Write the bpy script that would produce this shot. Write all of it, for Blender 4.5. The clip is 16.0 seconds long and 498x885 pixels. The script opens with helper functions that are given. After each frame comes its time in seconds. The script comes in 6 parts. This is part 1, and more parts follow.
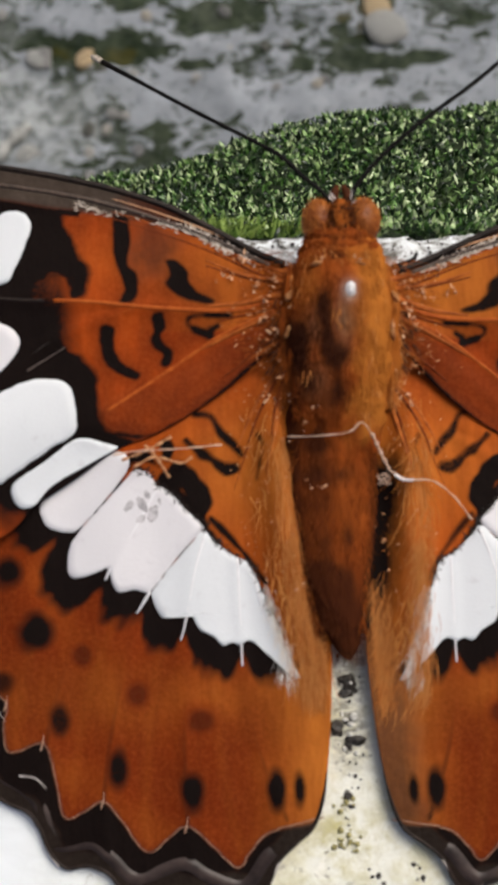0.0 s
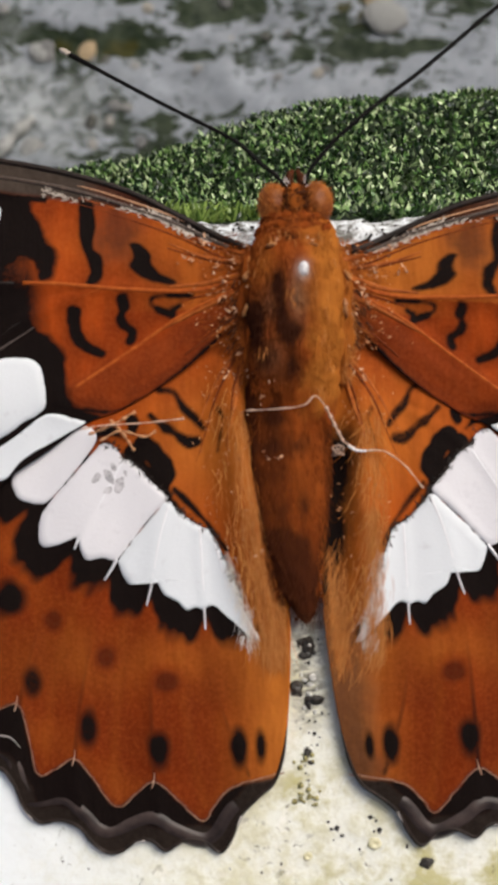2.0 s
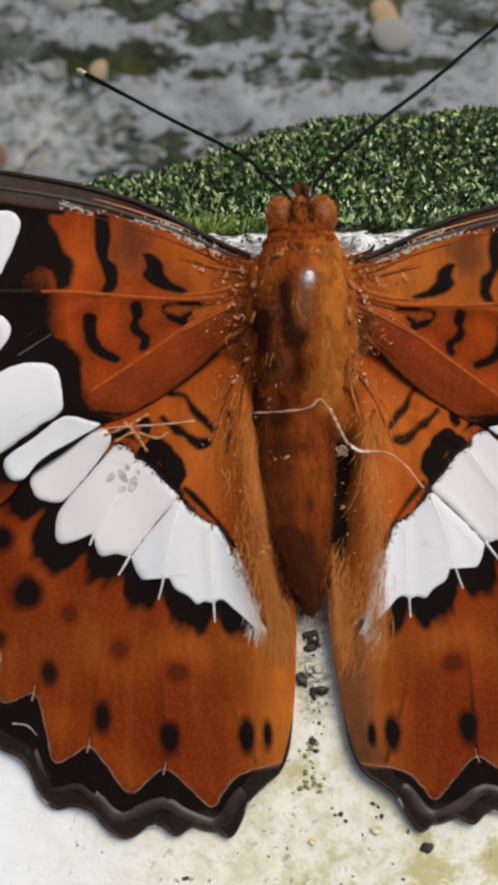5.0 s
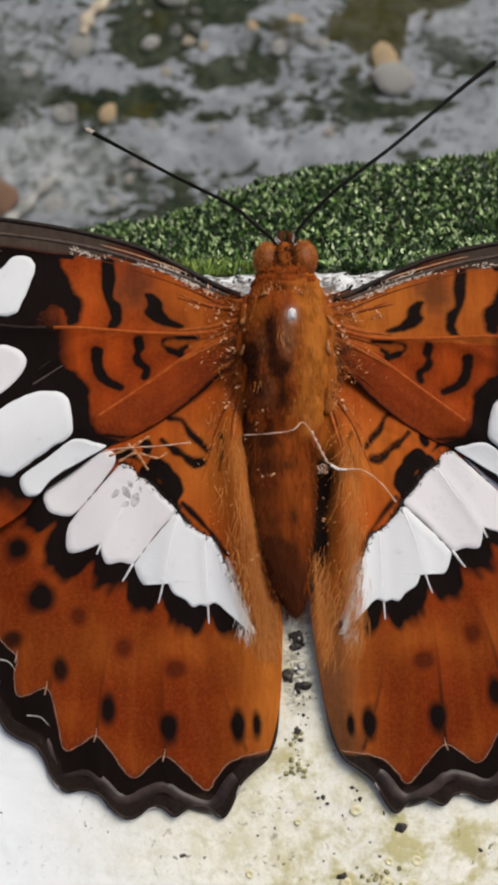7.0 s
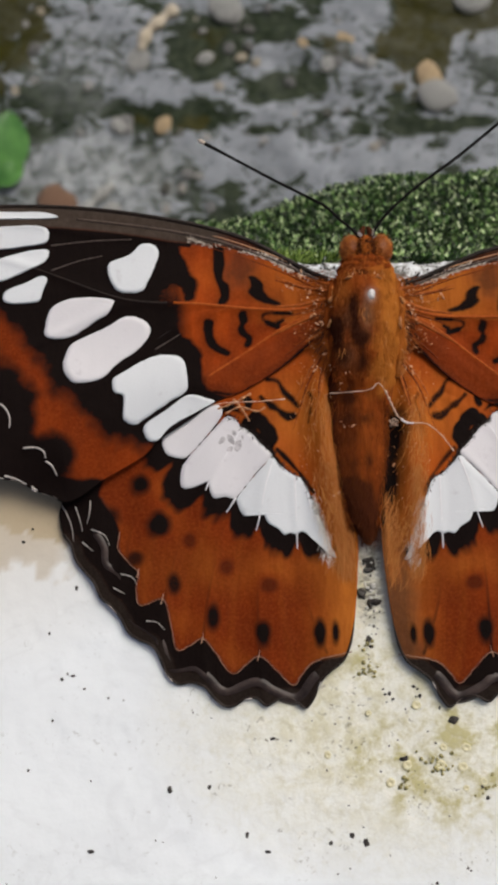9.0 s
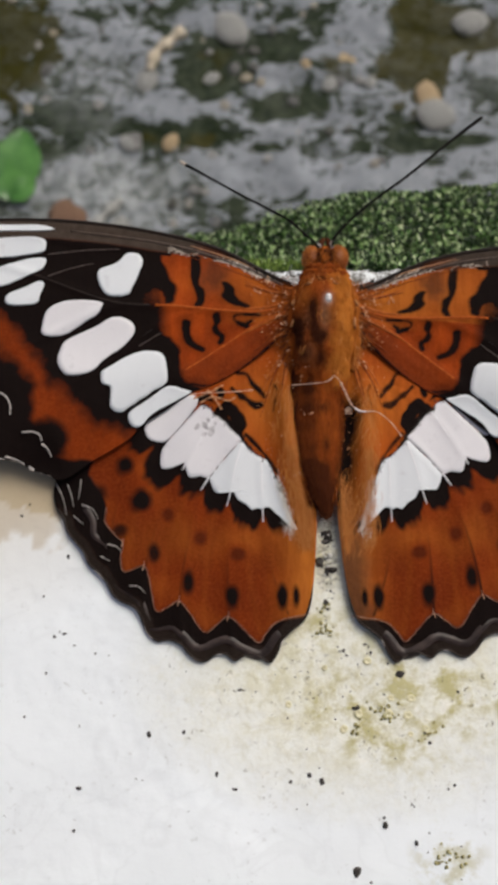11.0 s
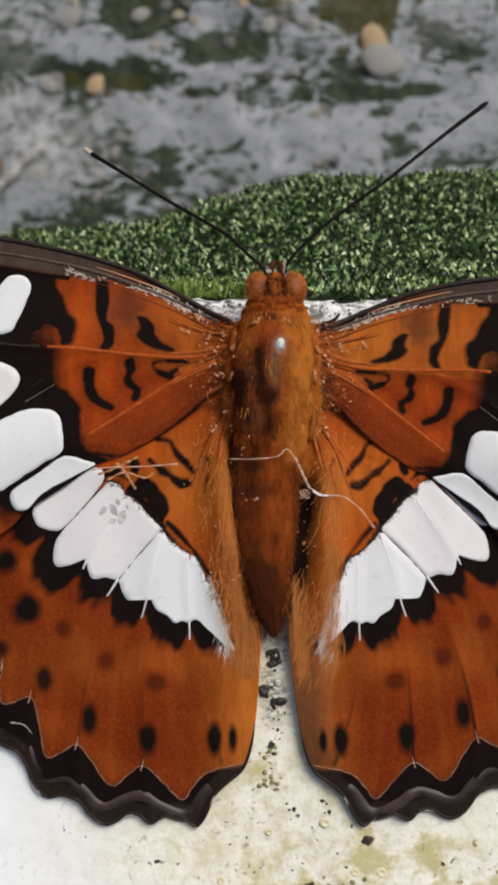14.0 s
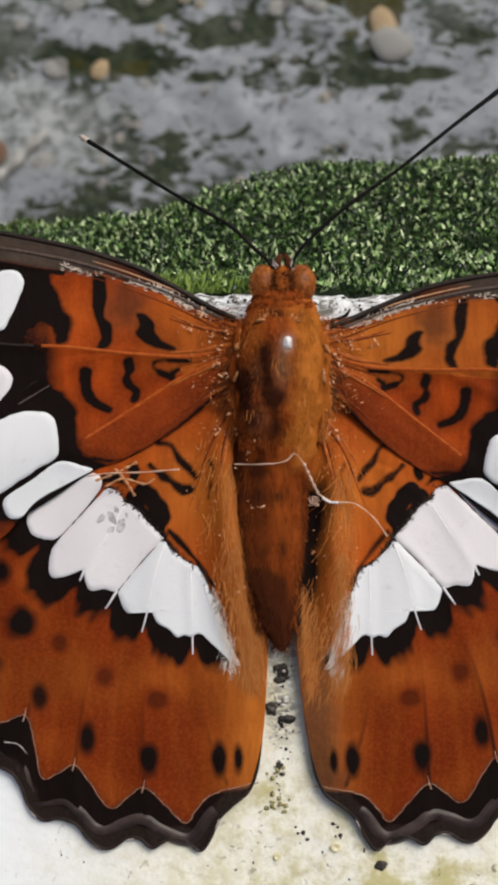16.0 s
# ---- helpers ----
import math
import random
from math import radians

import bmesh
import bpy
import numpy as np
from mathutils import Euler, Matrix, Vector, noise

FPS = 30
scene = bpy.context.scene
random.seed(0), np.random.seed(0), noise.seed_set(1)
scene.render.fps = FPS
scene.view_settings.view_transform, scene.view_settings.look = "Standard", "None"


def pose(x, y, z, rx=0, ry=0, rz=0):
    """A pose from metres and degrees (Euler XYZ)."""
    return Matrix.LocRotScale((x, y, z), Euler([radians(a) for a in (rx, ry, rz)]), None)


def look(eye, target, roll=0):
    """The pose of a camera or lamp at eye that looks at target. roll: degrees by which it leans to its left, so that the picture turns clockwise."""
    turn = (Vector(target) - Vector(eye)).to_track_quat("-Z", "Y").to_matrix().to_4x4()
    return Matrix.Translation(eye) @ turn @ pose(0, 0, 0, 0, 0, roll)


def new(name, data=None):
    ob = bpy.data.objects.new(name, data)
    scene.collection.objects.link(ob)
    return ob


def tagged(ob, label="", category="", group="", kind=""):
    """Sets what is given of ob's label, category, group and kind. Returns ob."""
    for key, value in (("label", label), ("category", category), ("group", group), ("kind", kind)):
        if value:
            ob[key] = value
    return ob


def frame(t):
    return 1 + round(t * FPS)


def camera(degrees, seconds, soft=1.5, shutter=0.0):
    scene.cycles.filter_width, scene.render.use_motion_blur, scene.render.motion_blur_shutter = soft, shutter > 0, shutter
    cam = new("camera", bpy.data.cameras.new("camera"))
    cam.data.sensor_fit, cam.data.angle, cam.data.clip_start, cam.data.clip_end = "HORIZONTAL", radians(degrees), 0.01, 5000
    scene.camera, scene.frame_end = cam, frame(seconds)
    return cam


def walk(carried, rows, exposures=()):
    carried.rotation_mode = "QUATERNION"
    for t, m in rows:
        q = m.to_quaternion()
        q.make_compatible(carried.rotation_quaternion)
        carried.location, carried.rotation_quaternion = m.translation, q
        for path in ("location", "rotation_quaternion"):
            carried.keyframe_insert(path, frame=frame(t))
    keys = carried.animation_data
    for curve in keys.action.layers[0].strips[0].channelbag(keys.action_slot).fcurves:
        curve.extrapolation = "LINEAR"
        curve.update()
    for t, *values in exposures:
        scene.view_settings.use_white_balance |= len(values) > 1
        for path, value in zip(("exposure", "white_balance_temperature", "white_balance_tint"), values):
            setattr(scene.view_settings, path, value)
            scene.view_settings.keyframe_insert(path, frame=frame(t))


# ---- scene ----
# A butterfly resting on a whitewashed ledge, wet ground far below. Plans of small things are in millimetres.
MM = 0.001

# ---- camera ----
PATH = [
    (0, -0.00491, -0.00533, 0.05729, 5.776, -0.629, -0.861),
    (0.5, -0.00294, -0.00600, 0.05855, 5.443, -0.672, -1.376),
    (1, -0.00068, -0.00648, 0.05860, 5.200, -0.434, -1.679),
    (1.5, -0.00142, -0.00622, 0.05912, 5.341, 0.187, -1.435),
    (2, -0.00253, -0.00644, 0.05993, 5.390, 0.057, -1.288),
    (2.5, -0.00415, -0.00684, 0.06163, 5.869, 0.143, -1.089),
    (3, -0.00347, -0.00764, 0.06251, 5.774, -0.335, -1.013),
    (3.5, -0.00247, -0.00756, 0.06205, 5.731, -0.129, -1.256),
    (3.7, -0.00284, -0.00707, 0.06204, 5.590, -0.103, -1.155),
    (5.8, -0.00143, -0.00804, 0.06416, 6.764, 0.657, -1.231),
    (6, -0.00087, -0.00824, 0.06499, 6.922, 0.052, -1.282),
    (6.5, -0.00116, -0.00867, 0.06655, 7.203, 0.554, -1.250),
    (7, -0.00145, -0.00904, 0.06945, 7.706, 0.891, -1.275),
    (7.5, 0.00006, -0.00951, 0.07182, 8.189, 1.347, -1.450),
    (8, -0.00271, -0.01012, 0.07468, 8.399, 1.353, -0.737),
    (8.5, -0.00326, -0.01213, 0.07928, 8.418, 1.068, -0.512),
    (9, -0.00475, -0.01447, 0.08340, 8.271, 2.087, -0.015),
    (11.3, -0.00048, -0.01814, 0.09398, 8.980, 2.658, 0.481),
    (11.5, -0.00002, -0.01741, 0.09316, 8.500, 1.651, 0.524),
    (12, 0.00086, -0.01424, 0.08748, 8.026, 1.166, 0.294),
    (12.5, 0.00402, -0.00975, 0.07973, 6.978, 1.218, -0.005),
    (13, -0.00177, -0.00573, 0.07384, 6.440, 0.378, 0.919),
    (13.5, -0.00330, -0.00508, 0.07083, 6.030, -0.200, 0.740),
    (14, -0.00204, -0.00615, 0.07190, 6.155, -0.499, 0.518),
    (14.5, 0.00015, -0.00709, 0.07292, 6.344, -1.335, 0.270),
    (15, -0.00157, -0.00605, 0.07163, 6.346, -1.149, 0.335),
    (15.5, -0.00136, -0.00566, 0.06964, 5.911, -0.498, 0.240),
    (16, -0.00189, -0.00482, 0.06824, 5.532, -0.116, 0.400),
]

cam = camera(22.0, 16.0, soft=3.6, shutter=0.0)
cam.data.dof.use_dof = True
cam.data.dof.focus_distance = 0.073
cam.data.dof.aperture_fstop = 180.0

# ---- world and light ----
world = bpy.data.worlds.new("world")
world.use_nodes = True
scene.world = world
SUN_EL, SUN_AZ = radians(52), radians(40)
wn = world.node_tree.nodes
sky = wn.new("ShaderNodeTexSky")
sky.sky_type = "NISHITA"
sky.sun_disc = False
sky.sun_elevation = SUN_EL
sky.sun_rotation = SUN_AZ
sky.air_density, sky.dust_density, sky.ozone_density = 0.6, 8.0, 0.6
world.node_tree.links.new(sky.outputs[0], wn["Background"].inputs[0])
wn["Background"].inputs[1].default_value = 0.11
sun_data = bpy.data.lights.new("sun", "SUN")
sun_data.energy, sun_data.angle, sun_data.color = 1.5, radians(34), (1.0, 0.95, 0.88)
sun = new("sun", sun_data)
sun_way = Vector((math.sin(SUN_AZ) * math.cos(SUN_EL), math.cos(SUN_AZ) * math.cos(SUN_EL), math.sin(SUN_EL)))
sun.matrix_world = look(sun_way, (0, 0, 0))
EXPOSURE = tuple((t, stops, 6300, 7) for t, stops in ((0.0, -0.01), (1.0, -0.03), (2.0, 0.0), (2.6, -0.08), (3.5, -0.13), (8.0, -0.16), (8.5, -0.16), (9.0, -0.31), (11.3, -0.28), (12.5, -0.20), (16.0, -0.12)))


# ---- materials ----
class Nodes:
    """Short hands for a node material."""

    def __init__(self, name, rough=0.6, spec=0.3):
        self.mat = bpy.data.materials.new(name)
        self.mat.use_nodes = True
        self.tree = self.mat.node_tree
        self.bsdf = self.tree.nodes["Principled BSDF"]
        self.bsdf.inputs["Roughness"].default_value = rough
        self.bsdf.inputs["Specular IOR Level"].default_value = spec
        self.where = self.tree.nodes.new("ShaderNodeTexCoord").outputs["Object"]

    def link(self, a, b):
        self.tree.links.new(a, b)
        return self

    def noise(self, per_mm, detail=4.0, rough=0.55, stretch=None, distort=0.0):
        n = self.tree.nodes.new("ShaderNodeTexNoise")
        n.inputs["Scale"].default_value = per_mm / MM
        n.inputs["Detail"].default_value = detail
        n.inputs["Roughness"].default_value = rough
        n.inputs["Distortion"].default_value = distort
        src = self.where
        if stretch:
            m = self.tree.nodes.new("ShaderNodeMapping")
            m.inputs["Scale"].default_value = stretch
            self.link(src, m.inputs["Vector"])
            src = m.outputs[0]
        self.link(src, n.inputs["Vector"])
        return n.outputs["Fac"]

    def voronoi(self, per_mm, feature="F1"):
        n = self.tree.nodes.new("ShaderNodeTexVoronoi")
        n.feature = feature
        n.inputs["Scale"].default_value = per_mm / MM
        self.link(self.where, n.inputs["Vector"])
        return n.outputs["Distance"]

    def ramp(self, fac, stops):
        n = self.tree.nodes.new("ShaderNodeValToRGB")
        e = n.color_ramp.elements
        while len(e) < len(stops):
            e.new(0.5)
        for slot, (at, col) in zip(e, stops):
            slot.position = at
            slot.color = (*col, 1) if len(col) == 3 else col
        self.link(fac, n.inputs[0])
        return n.outputs[0]

    def mix(self, fac, a, b, mode="MIX"):
        n = self.tree.nodes.new("ShaderNodeMix")
        n.data_type, n.blend_type = "RGBA", mode
        for slot, v in ((n.inputs[0], fac), (n.inputs[6], a), (n.inputs[7], b)):
            if isinstance(v, (int, float)):
                slot.default_value = v
            elif isinstance(v, tuple):
                slot.default_value = (*v, 1)
            else:
                self.link(v, slot)
        return n.outputs[2]

    def math(self, op, a, b=0.0):
        n = self.tree.nodes.new("ShaderNodeMath")
        n.operation = op
        for slot, v in zip(n.inputs, (a, b)):
            if isinstance(v, (int, float)):
                slot.default_value = v
            else:
                self.link(v, slot)
        return n.outputs[0]

    def attribute(self, name):
        n = self.tree.nodes.new("ShaderNodeAttribute")
        n.attribute_name = name
        s = self.tree.nodes.new("ShaderNodeSeparateColor")
        self.link(n.outputs["Color"], s.inputs[0])
        return [s.outputs[0], s.outputs[1], s.outputs[2], n.outputs["Alpha"]]

    def island(self):
        return self.tree.nodes.new("ShaderNodeNewGeometry").outputs["Random Per Island"]

    def chance(self):
        return self.tree.nodes.new("ShaderNodeObjectInfo").outputs["Random"]

    def colour(self, c):
        slot = self.bsdf.inputs["Base Color"]
        if isinstance(c, tuple):
            slot.default_value = (*c, 1)
        else:
            self.link(c, slot)
        return self

    def rough(self, r):
        self.link(r, self.bsdf.inputs["Roughness"])
        return self

    def bump(self, height, depth_mm, strength=1.0):
        n = self.tree.nodes.new("ShaderNodeBump")
        n.inputs["Strength"].default_value = strength
        n.inputs["Distance"].default_value = depth_mm * MM
        self.link(height, n.inputs["Height"])
        if self.bsdf.inputs["Normal"].is_linked:
            self.link(self.bsdf.inputs["Normal"].links[0].from_socket, n.inputs["Normal"])
        self.link(n.outputs[0], self.bsdf.inputs["Normal"])
        return self


def wing_material():
    """Scaled wing membrane: rust orange, with dark brown, ochre and grey-brown where the pattern says."""
    n = Nodes("wing_scales", 0.7, 0.04)
    black, ochre, grey, deep = n.attribute("pattern")
    grain = n.noise(5.5, 4.0, 0.75)
    cloud = n.noise(0.28, 3.0)
    streak = n.noise(1.4, 3.0, 0.6, stretch=(1.0, 0.16, 1.0))
    base = n.mix(n.ramp(cloud, [(0.3, (0, 0, 0)), (0.7, (1, 1, 1))]), (0.235, 0.031, 0.0040), (0.415, 0.064, 0.006))
    base = n.mix(deep, base, (0.125, 0.0165, 0.0022))
    base = n.mix(ochre, base, (0.44, 0.135, 0.018))
    base = n.mix(n.ramp(streak, [(0.38, (0, 0, 0)), (0.70, (0.75, 0.75, 0.75))]), base, n.mix(0.6, base, (0.11, 0.016, 0.003)))
    base = n.mix(n.ramp(grain, [(0.42, (0, 0, 0)), (0.75, (0.34, 0.34, 0.34))]), base, n.mix(0.5, base, (0.58, 0.15, 0.035)))
    base = n.mix(n.ramp(n.noise(3.0, 4.0, 0.7), [(0.55, (0, 0, 0)), (0.75, (0.28, 0.28, 0.28))]), base, n.mix(0.6, base, (0.07, 0.012, 0.003)))
    base = n.mix(grey, base, n.mix(n.noise(2.2, 4.0, 0.7), (0.032, 0.023, 0.017), (0.108, 0.080, 0.062)))
    dark = n.mix(grain, (0.003, 0.0022, 0.002), (0.011, 0.006, 0.005))
    edge = n.math("ADD", black, n.math("MULTIPLY", n.math("SUBTRACT", grain, 0.5), 0.45))
    n.colour(n.mix(n.ramp(edge, [(0.16, (0, 0, 0)), (0.84, (1, 1, 1))]), base, dark))
    n.bump(grain, 0.012, 0.5)
    n.bump(n.noise(0.6, 3.0), 0.2, 0.5)
    n.bump(n.noise(1.6, 3.0, 0.6, stretch=(1.0, 0.2, 1.0)), 0.10, 0.6)
    return n.mat


def white_material(name, pale, shade):
    n = Nodes(name, 0.6, 0.2)
    cloud = n.noise(0.35, 4.0)
    tone = n.mix(n.noise(0.9, 3.0, 0.6, stretch=(1.0, 0.3, 1.0)), pale, shade)
    col = n.mix(n.math("MULTIPLY", n.ramp(cloud, [(0.35, (0, 0, 0)), (0.7, (1, 1, 1))]), 0.4), tone, shade)
    smudge = n.noise(1.2, 4.0)
    n.colour(n.mix(n.ramp(smudge, [(0.62, (0, 0, 0)), (0.78, (0.4, 0.4, 0.4))]), col, (0.45, 0.42, 0.44)))
    n.bump(n.noise(7.0, 3.0), 0.02, 0.6)
    return n.mat


def fur_material(name, dark, light, rough=0.6):
    n = Nodes(name, rough, 0.06)
    n.colour(n.mix(n.island(), dark, light))
    return n.mat


def plain_material(name, dark, light, per_mm=2.0, rough=0.5, spec=0.35, bump_mm=0.03):
    n = Nodes(name, rough, spec)
    f = n.noise(per_mm, 5.0, 0.6)
    n.colour(n.mix(n.ramp(f, [(0.3, (0, 0, 0)), (0.7, (1, 1, 1))]), dark, light))
    n.bump(f, bump_mm, 0.7)
    return n.mat


def body_material(name, furry):
    """Furry cuticle: rust brown with ochre and dark patches; as skin or as the hairs on it."""
    n = Nodes(name, 0.75, 0.04)
    dark, ochre, bare, clothed = n.attribute("pattern")
    f = n.island() if furry else n.noise(1.6, 4.0, 0.6, stretch=(1.0, 0.25, 1.0))
    low, high = ((0.17, 0.032, 0.005), (0.29, 0.068, 0.011)) if furry else ((0.16, 0.030, 0.005), (0.30, 0.070, 0.011))
    col = n.mix(n.ramp(f, [(0.2, (0, 0, 0)), (0.85, (1, 1, 1))]), low, high)
    low, high = ((0.31, 0.10, 0.012), (0.46, 0.17, 0.027)) if furry else ((0.34, 0.105, 0.014), (0.48, 0.18, 0.03))
    col = n.mix(ochre, col, n.mix(f, low, high))
    col = n.mix(clothed, n.mix(f, (0.13, 0.062, 0.030), (0.21, 0.115, 0.062)), col)
    col = n.mix(n.math("MULTIPLY", dark, 0.95), col, (0.026, 0.008, 0.004))
    col = n.mix(bare, col, (0.62, 0.55, 0.50))
    n.colour(col)
    if not furry:
        n.bump(f, 0.10, 1.0)
        n.bump(n.noise(4.0, 3.0, 0.6, stretch=(1.0, 0.2, 1.0)), 0.10, 0.9)
        n.rough(n.mix(bare, (0.8, 0.8, 0.8), (0.25, 0.25, 0.25)))
        n.link(n.math("ADD", n.math("MULTIPLY", bare, 0.3), 0.03), n.bsdf.inputs["Specular IOR Level"])
    return n.mat


def ledge_material():
    """Old whitewash: cool white, cream stains, peach stain mixed with painted wing shade, algae-yellow patches, pin
    holes, dark flakes at the back edge and, with shade, between the hindwings.
    """
    n = Nodes("whitewash", 0.7, 0.25)
    cream, algae, peach, flaking_shade = n.attribute("pattern")
    big, mid, fine = n.noise(0.05, 4.0), n.noise(0.5, 5.0, 0.65), n.noise(3.5, 4.0, 0.6)
    col = n.mix(n.ramp(big, [(0.35, (0, 0, 0)), (0.65, (1, 1, 1))]), (0.87, 0.905, 0.925), (0.79, 0.82, 0.84))
    rings = n.ramp(n.noise(0.22, 3.0, 0.5, distort=1.0), [(0.50, (0, 0, 0)), (0.56, (1, 1, 1)), (0.60, (0, 0, 0))])
    col = n.mix(n.math("MULTIPLY", rings, 0.13), col, (0.60, 0.62, 0.63))
    col = n.mix(n.math("MULTIPLY", peach, 0.85), col, (0.42, 0.31, 0.155))
    col = n.mix(n.math("MULTIPLY", cream, n.ramp(mid, [(0.25, (0.45, 0.45, 0.45)), (0.7, (1, 1, 1))])), col, (0.77, 0.745, 0.60))
    col = n.mix(n.math("MULTIPLY", cream, n.ramp(n.noise(1.1, 5.0, 0.7), [(0.52, (0, 0, 0)), (0.66, (0.6, 0.6, 0.6))])), col, (0.60, 0.57, 0.40))
    col = n.mix(n.math("MULTIPLY", cream, n.ramp(n.noise(0.8, 4.0, 0.6, distort=0.6), [(0.60, (0, 0, 0)), (0.68, (0.7, 0.7, 0.7))])), col, (0.86, 0.84, 0.76))
    spots = n.ramp(mid, [(0.47, (0, 0, 0)), (0.60, (1, 1, 1))])
    col = n.mix(n.math("MULTIPLY", n.math("MULTIPLY", algae, spots), 0.75), col, (0.42, 0.37, 0.11))
    flecks = n.math("MULTIPLY", n.ramp(n.noise(2.3, 3.0, 0.6, distort=0.6), [(0.61, (0, 0, 0)), (0.66, (1, 1, 1))]), n.ramp(n.noise(0.30, 3.0, 0.6), [(0.50, (0, 0, 0)), (0.62, (1, 1, 1))]))
    col = n.mix(n.math("MULTIPLY", flecks, n.math("ADD", n.math("MULTIPLY", cream, 0.65), 0.2)), col, (0.15, 0.13, 0.07))
    for scale, level in ((0.42, 0.5), (0.7, 0.55), (1.0, 0.47)):
        rings = n.ramp(n.noise(scale, 2.5, 0.5, distort=0.8), [(level - 0.025, (0, 0, 0)), (level, (1, 1, 1)), (level + 0.025, (0, 0, 0))])
        col = n.mix(n.math("MULTIPLY", n.math("MULTIPLY", rings, cream), 0.2), col, (0.50, 0.47, 0.33))
    pits = n.ramp(n.noise(1.3, 3.0, 0.5), [(0.70, (0, 0, 0)), (0.76, (1, 1, 1))])
    col = n.mix(n.math("MULTIPLY", pits, 0.45), col, (0.36, 0.34, 0.31))
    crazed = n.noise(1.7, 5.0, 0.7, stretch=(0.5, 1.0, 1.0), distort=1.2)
    col = n.mix(n.math("MULTIPLY", flaking_shade, n.ramp(crazed, [(0.42, (0.95, 0.95, 0.95)), (0.56, (0, 0, 0))])), col, (0.13, 0.12, 0.10))
    n.colour(col)
    n.bump(mid, 0.06, 0.5)
    n.bump(fine, 0.015, 0.5)
    n.bump(n.math("MULTIPLY", n.noise(1.0, 4.0, 0.6), n.math("ADD", cream, 0.08)), 0.10, 0.8)
    return n.mat


def moss_material(name="moss_leaflets"):
    n = Nodes(name, 0.28, 0.5)
    # The palest stops paint wet glints into some leaflets' colour.
    col = n.ramp(n.island(), [(0.0, (0.004, 0.012, 0.004)), (0.44, (0.017, 0.046, 0.010)), (0.60, (0.085, 0.19, 0.038)), (0.78, (0.28, 0.42, 0.15)), (1.0, (0.66, 0.76, 0.46))])
    yellow = n.ramp(n.noise(0.08, 3.0), [(0.55, (0, 0, 0)), (0.72, (1, 1, 1))])
    n.colour(n.mix(n.math("MULTIPLY", yellow, 0.5), col, (0.12, 0.15, 0.02)))
    return n.mat


def ground_material():
    """Wet cement with worn grey crowns, the water film's sky reflection painted into them, dark algae in the hollows
    and olive slime.
    """
    n = Nodes("wet_ground", 0.5, 0.09)
    low, olive, pale = n.attribute("pattern")[0:3]
    mid, fine, big = n.noise(0.10, 5.0, 0.6), n.noise(0.45, 4.0, 0.65), n.noise(0.02, 3.0)
    film = n.noise(0.055, 3.0, 0.6, stretch=(0.8, 1.5, 1.0), distort=0.5)
    lace = n.noise(0.26, 5.0, 0.62, stretch=(0.75, 1.35, 1.0), distort=1.2)
    # Lavender-grey stands in for sky mirrored in the water film.
    sky_grey = n.mix(n.ramp(mid, [(0.3, (0, 0, 0)), (0.7, (1, 1, 1))]), (0.185, 0.20, 0.222), (0.315, 0.335, 0.368))
    dark = n.mix(n.ramp(fine, [(0.35, (0, 0, 0)), (0.62, (1, 1, 1))]), (0.008, 0.014, 0.006), (0.040, 0.052, 0.030))
    speckle = n.ramp(n.noise(0.22, 5.0, 0.7), [(0.44, (0, 0, 0)), (0.56, (1, 1, 1))])
    gritty = n.mix(speckle, (0.17, 0.185, 0.185), (0.38, 0.40, 0.41))
    bare = n.math("ADD", n.math("MULTIPLY", n.math("SUBTRACT", film, 0.5), 0.8), n.math("MULTIPLY", n.math("SUBTRACT", low, 0.42), 0.85))
    bare = n.math("ADD", bare, n.math("MULTIPLY", n.math("SUBTRACT", lace, 0.5), 1.35))
    col = n.mix(n.ramp(n.math("ADD", bare, 0.5), [(0.45, (0, 0, 0)), (0.53, (1, 1, 1))]), sky_grey, dark)
    col = n.mix(n.math("MULTIPLY", pale, 0.85), col, gritty)
    specks = n.ramp(n.noise(0.42, 4.0, 0.6, distort=0.4), [(0.57, (0, 0, 0)), (0.65, (0.75, 0.75, 0.75))])
    col = n.mix(specks, col, (0.035, 0.045, 0.035))
    slime = n.math("ADD", olive, n.math("MULTIPLY", n.math("SUBTRACT", mid, 0.5), 1.1))
    col = n.mix(n.ramp(slime, [(0.42, (0, 0, 0)), (0.58, (0.92, 0.92, 0.92))]), col, n.mix(fine, (0.018, 0.019, 0.002), (0.055, 0.049, 0.006)))
    n.colour(col)
    n.rough(n.ramp(big, [(0.3, (0.25, 0.25, 0.25)), (0.7, (0.6, 0.6, 0.6))]))
    n.bump(fine, 0.8, 0.4)
    return n.mat


def stone_material():
    n = Nodes("pebble_stone", 0.5, 0.4)
    tone = n.ramp(n.chance(), [(0.0, (0.10, 0.10, 0.09)), (0.35, (0.22, 0.22, 0.23)), (0.7, (0.40, 0.39, 0.38)), (1.0, (0.50, 0.43, 0.32))])
    f = n.noise(0.5, 5.0, 0.6)
    n.colour(n.mix(n.math("MULTIPLY", f, 0.6), tone, (0.07, 0.065, 0.045)))
    n.bump(f, 0.5, 0.6)
    return n.mat


M_WING, M_BODY, M_LEDGE = wing_material(), body_material("body_cuticle", False), ledge_material()
M_WHITE, M_WHITE_COOL = white_material("pinkish_white_scales", (0.735, 0.712, 0.727), (0.67, 0.65, 0.667)), white_material("bluish_white_scales", (0.73, 0.745, 0.76), (0.66, 0.68, 0.70))
M_MOSS, M_GROUND, M_STONE = moss_material(), ground_material(), stone_material()
M_COAT = body_material("body_fur", True)
M_FUR = fur_material("ochre_fur", (0.20, 0.045, 0.007), (0.46, 0.16, 0.03))
